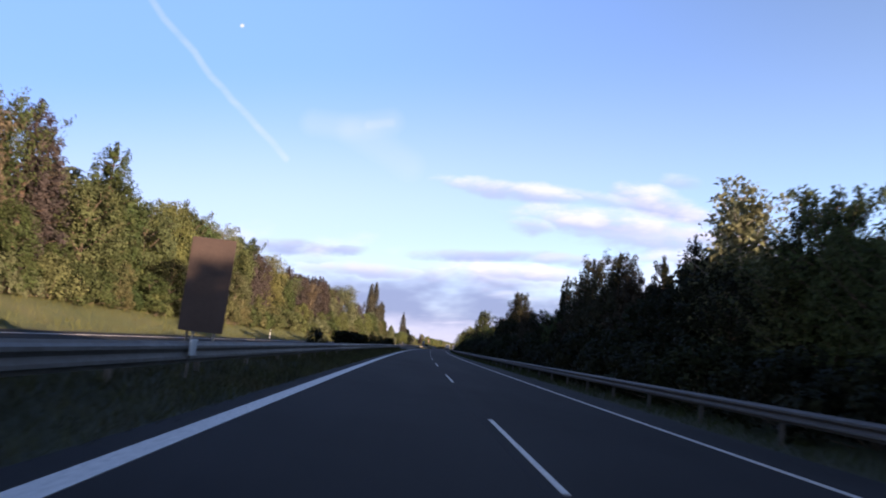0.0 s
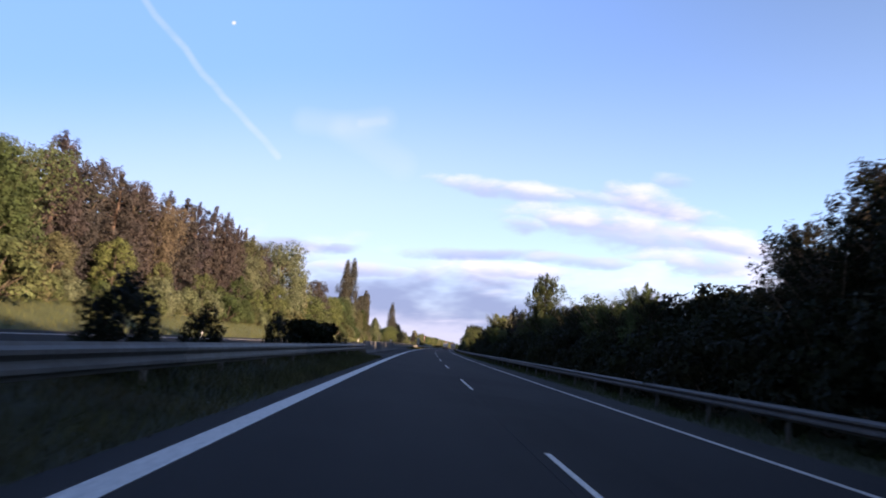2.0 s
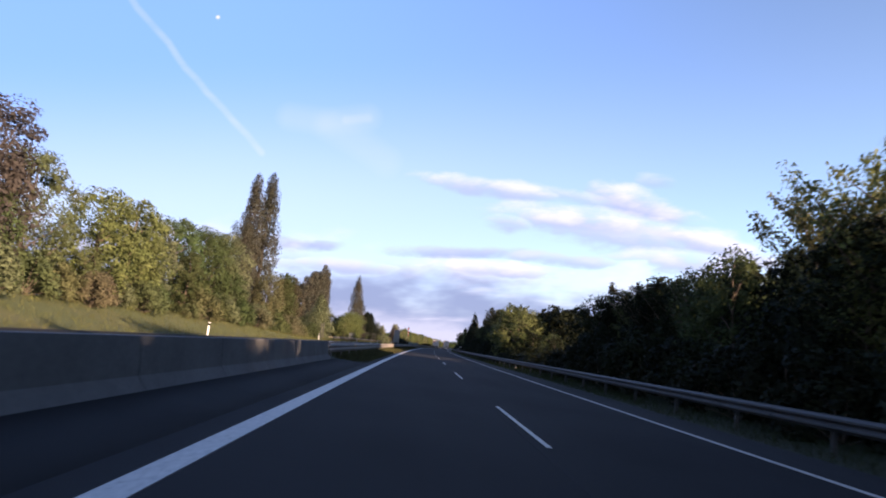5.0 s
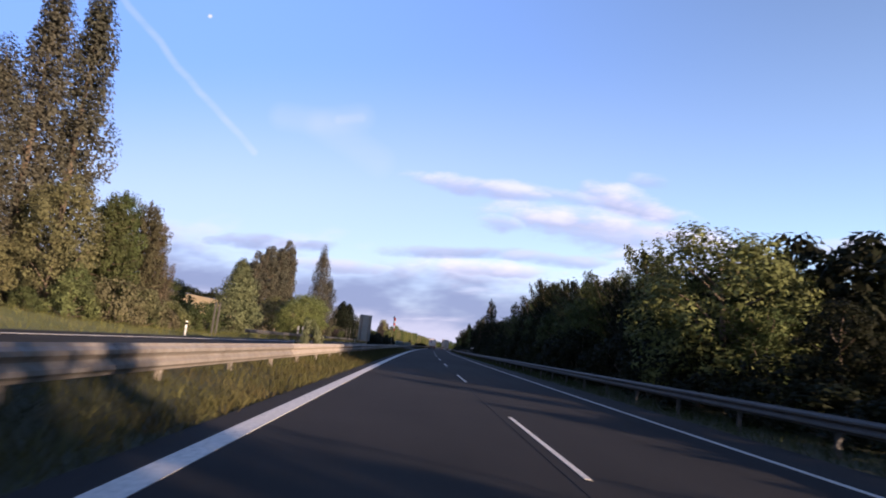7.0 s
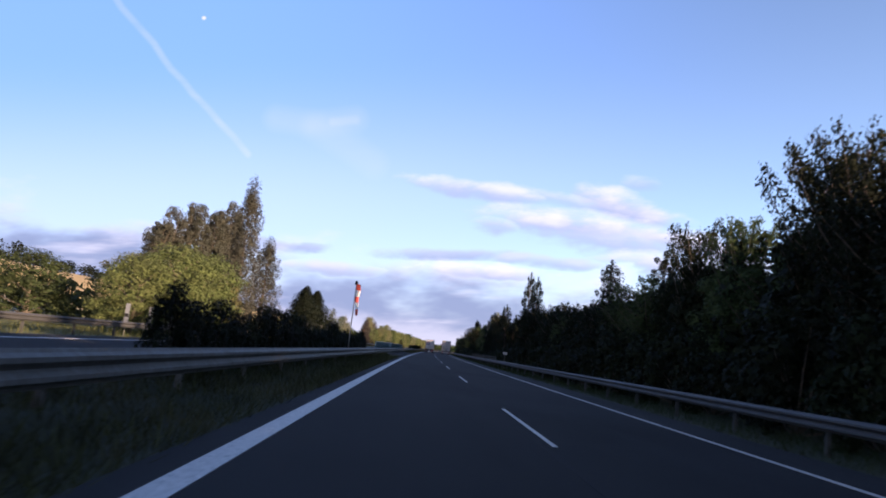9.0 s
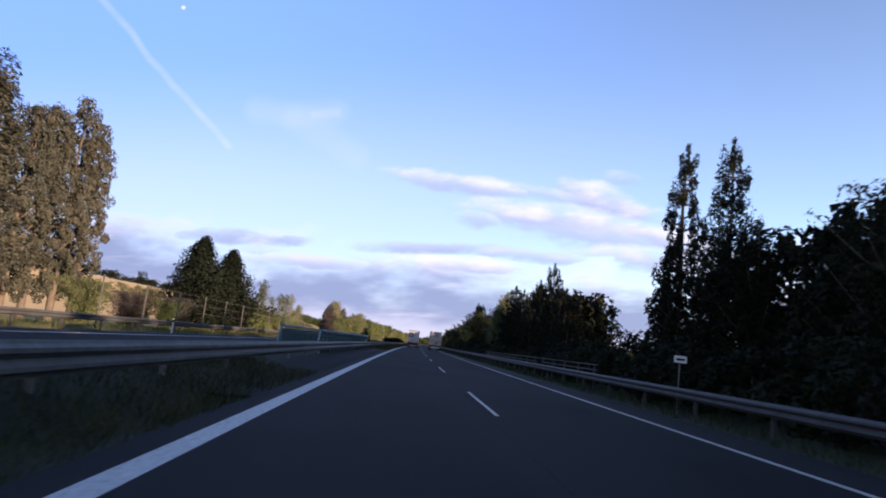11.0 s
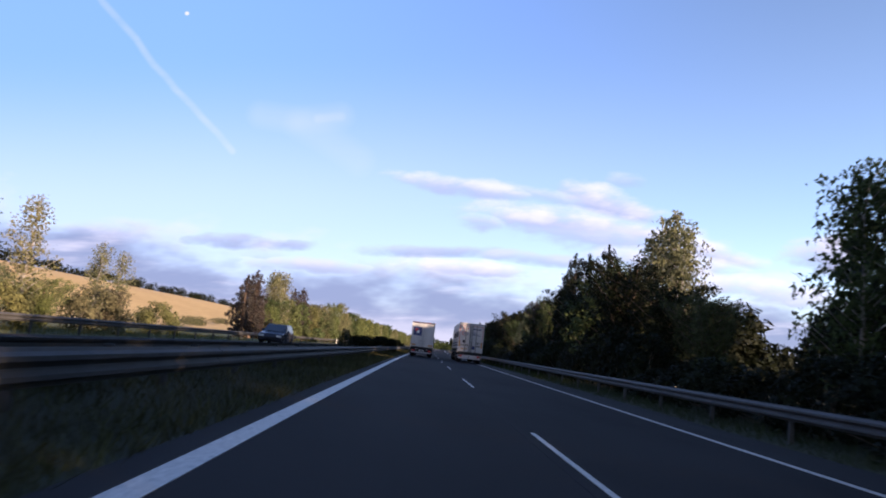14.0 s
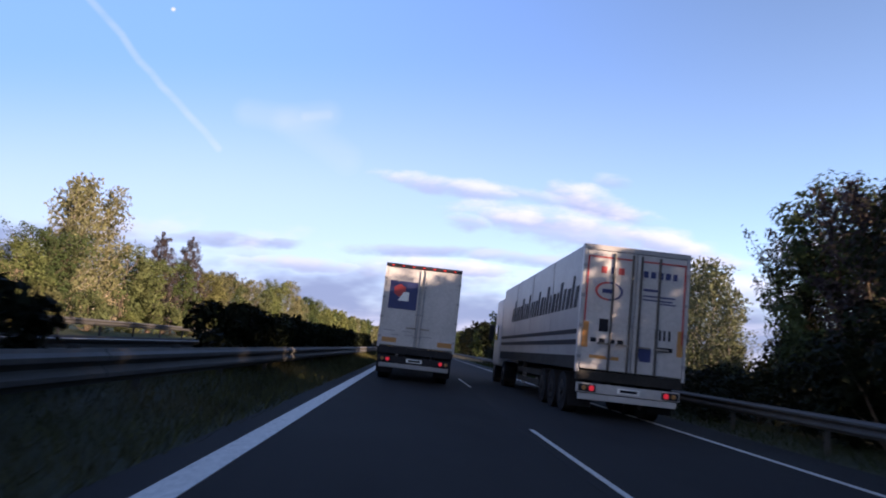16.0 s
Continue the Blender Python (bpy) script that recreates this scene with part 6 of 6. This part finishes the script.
# white trailer with printed doors and long side lettering
rt, rbody = lorry(484.1, 6.72, "white curtain-sided lorry with printed rear doors and dark side stripes", 1.10, 4.05, 13.6, CURTAIN, True)
for x0, x1, z0, z1 in ((-1.18, -0.08, 3.76, 3.80), (0.10, 1.18, 3.76, 3.80), (-1.19, -1.15, 1.9, 3.8), (1.15, 1.19, 1.9, 3.8)):
    decal(rt, x0, x1, z0, z1, RED, "red border line")
for x0, x1, m_ in ((-0.86, -0.72, RED), (-0.62, -0.50, BLUE), (-0.44, -0.30, RED), (0.16, 0.28, BLUE), (0.34, 0.46, BLUE), (0.52, 0.64, BLUE), (0.70, 0.82, BLUE), (0.88, 0.98, BLUE)):
    decal(rt, x0, x1, 3.40, 3.56, m_, "bold block of company lettering")
for half, m_ in ((0, RED), (10, BLUE)):
  ring = bmesh.new()
  for i in range(half + 5, half + 15):
    a0, a1 = 2 * math.pi * i / 20, 2 * math.pi * (i + 1) / 20
    ring.faces.new([ring.verts.new((-0.64 + r * math.cos(a) * 1.5, -0.04, 2.98 + r * math.sin(a))) for r, a in ((0.185, a0), (0.225, a0), (0.225, a1), (0.185, a1))])
  piece("print", ring, m_, rt, "half of a red and blue oval emblem")
decal(rt, -0.80, -0.52, 2.93, 3.03, BLUE, "blue mark inside an oval")
for x0, x1, z, h_ in ((0.18, 0.52, 3.08, 0.06), (0.18, 0.95, 2.95, 0.035), (0.18, 0.90, 2.86, 0.035), (0.6, 0.98, 2.80, 0.03)):
    decal(rt, x0, x1, z, z + h_, BLUE, "unreadable blue lettering")
decal(rt, -0.82, -0.60, 2.02, 2.32, INK, "dark square sticker")
for x0, x1 in ((-1.0, -0.86), (-0.80, -0.66), (-0.56, -0.42), (-0.36, -0.22)):
    decal(rt, x0, x1, 1.76, 1.86, INK, "dark stencilled mark")
for x0 in (0.52, 0.62, 0.72, 0.84):
    decal(rt, x0, x0 + 0.05, 1.96, 2.20, INK, "black stripe mark")
decal(rt, 0.15, 0.45, 1.42, 1.74, BLUE, "dark blue sticker")
decal(rt, 0.52, 0.96, 1.70, 1.80, INK, "dark lettering")
for x0 in (-1.20, 1.06):
    decal(rt, x0, x0 + 0.14, 1.62, 2.22, ORANGE, "orange reflective plate")
decal(rt, -1.0, -0.3, 1.38, 1.46, ORANGE, "orange reflective strip")
for z0, z1 in ((1.66, 1.78), (1.92, 2.03)):
    box_part("side_stripe", (-1.288, -1.277, 0.2, 13.5, z0, z1), INK, rbody, "dark side stripe")
x = 0.42
for k in range(24):
    w_, h_ = (0.34, 0.26, 0.40, 0.30)[k % 4], (0.52, 0.80, 0.52, 0.55, 0.76, 0.52, 0.52)[k % 7]
    bm = bmesh.new()
    q = [(x, 2.56), (x + w_ * 0.85, 2.56), (x + w_ * 0.85 - 0.17, 2.56 + h_), (x - 0.17, 2.56 + h_)]
    r = bmesh.ops.extrude_face_region(bm, geom=[bm.faces.new([bm.verts.new((-1.277, y_, z_)) for y_, z_ in q])])
    bmesh.ops.translate(bm, vec=(-0.008, 0, 0), verts=[v for v in r["geom"] if isinstance(v, bmesh.types.BMVert)])
    piece("side_print", bm, INK, rbody, "slanted dark block of side lettering")
    x += w_ + 0.12
for y_ in (3.4, 6.7, 10.0):
    box_part("side_post", (-1.286, -1.277, y_ - 0.03, y_ + 0.03, 1.45, 4.0), GREY_PAINT, rbody, "upright curtain post line")
box_part("side_skirt", (-1.285, -1.277, 0.1, 13.5, 1.10, 1.40), GRIME_TRIM, rbody, "grimy lower side panel")


def car(s, d, label, oncoming=True):
    c = thing("car", label, "car", stand(s, d, 0, 180 if oncoming else 0), "cars on the opposite carriageway")
    prof = [(-2.25, 0.45), (-2.28, 0.85), (-2.15, 1.05), (-1.95, 1.52), (-1.6, 1.66), (0.1, 1.66), (0.85, 1.08), (2.05, 0.92), (2.28, 0.68), (2.25, 0.40), (1.85, 0.30), (-1.85, 0.30)]
    bm = bmesh.new()
    n = len(prof)
    rings = []
    for x, sc in ((-0.88, 0.0), (-0.84, 1.0), (0.84, 1.0), (0.88, 0.0)):
        rings.append([bm.verts.new((x * (0.84 if z > 1.3 else 1.0), y * (1.0 if sc else 0.985), z if sc else 0.3 + (z - 0.3) * 0.97)) for y, z in prof])
    for a, b in zip(rings, rings[1:]):
        for i in range(n):
            bm.faces.new((a[i], a[(i + 1) % n], b[(i + 1) % n], b[i]))
    bm.faces.new(rings[0][::-1])
    bm.faces.new(rings[-1])
    bmesh.ops.bevel(bm, geom=[e for e in bm.edges], offset=0.03, segments=1, affect="EDGES")
    body = piece("body", bm, CAR_PAINT, c, "glossy dark body")
    for sx in (-1, 1):
        bm = bmesh.new()
        f = bm.faces.new([bm.verts.new((sx * xx, y, z)) for xx, y, z in ((0.89, -1.75, 1.1), (0.89, 0.55, 1.1), (0.77, 0.02, 1.56), (0.77, -1.6, 1.54))])
        piece("side_window", bm, CAR_GLASS, body, "dark side window")
        box_part("headlamp", (sx * 0.66 - 0.18, sx * 0.66 + 0.18, 2.2, 2.3, 0.68, 0.82), LAMP_GLASS, body, "clear headlamp", 0.02)
        box_part("mirror", (sx * 0.98 - 0.08, sx * 0.98 + 0.08, 0.5, 0.62, 1.08, 1.22), CAR_PAINT, body, "", 0.02)
        for y in (-1.4, 1.4):
            wheel(c, sx * 0.78, y, 0.34, 0.22)
    bm = bmesh.new()
    bm.faces.new([bm.verts.new(v) for v in ((-0.72, 0.84, 1.12), (0.72, 0.84, 1.12), (0.64, 0.20, 1.62), (-0.64, 0.20, 1.62))])
    piece("windscreen", bm, CAR_GLASS, body, "dark windscreen")
    box_part("grille", (-0.4, 0.4, 2.26, 2.31, 0.5, 0.66), BLACK, body, "black grille", 0.01)


car(467.5, -9.4, "dark sport utility car on the opposite carriageway")
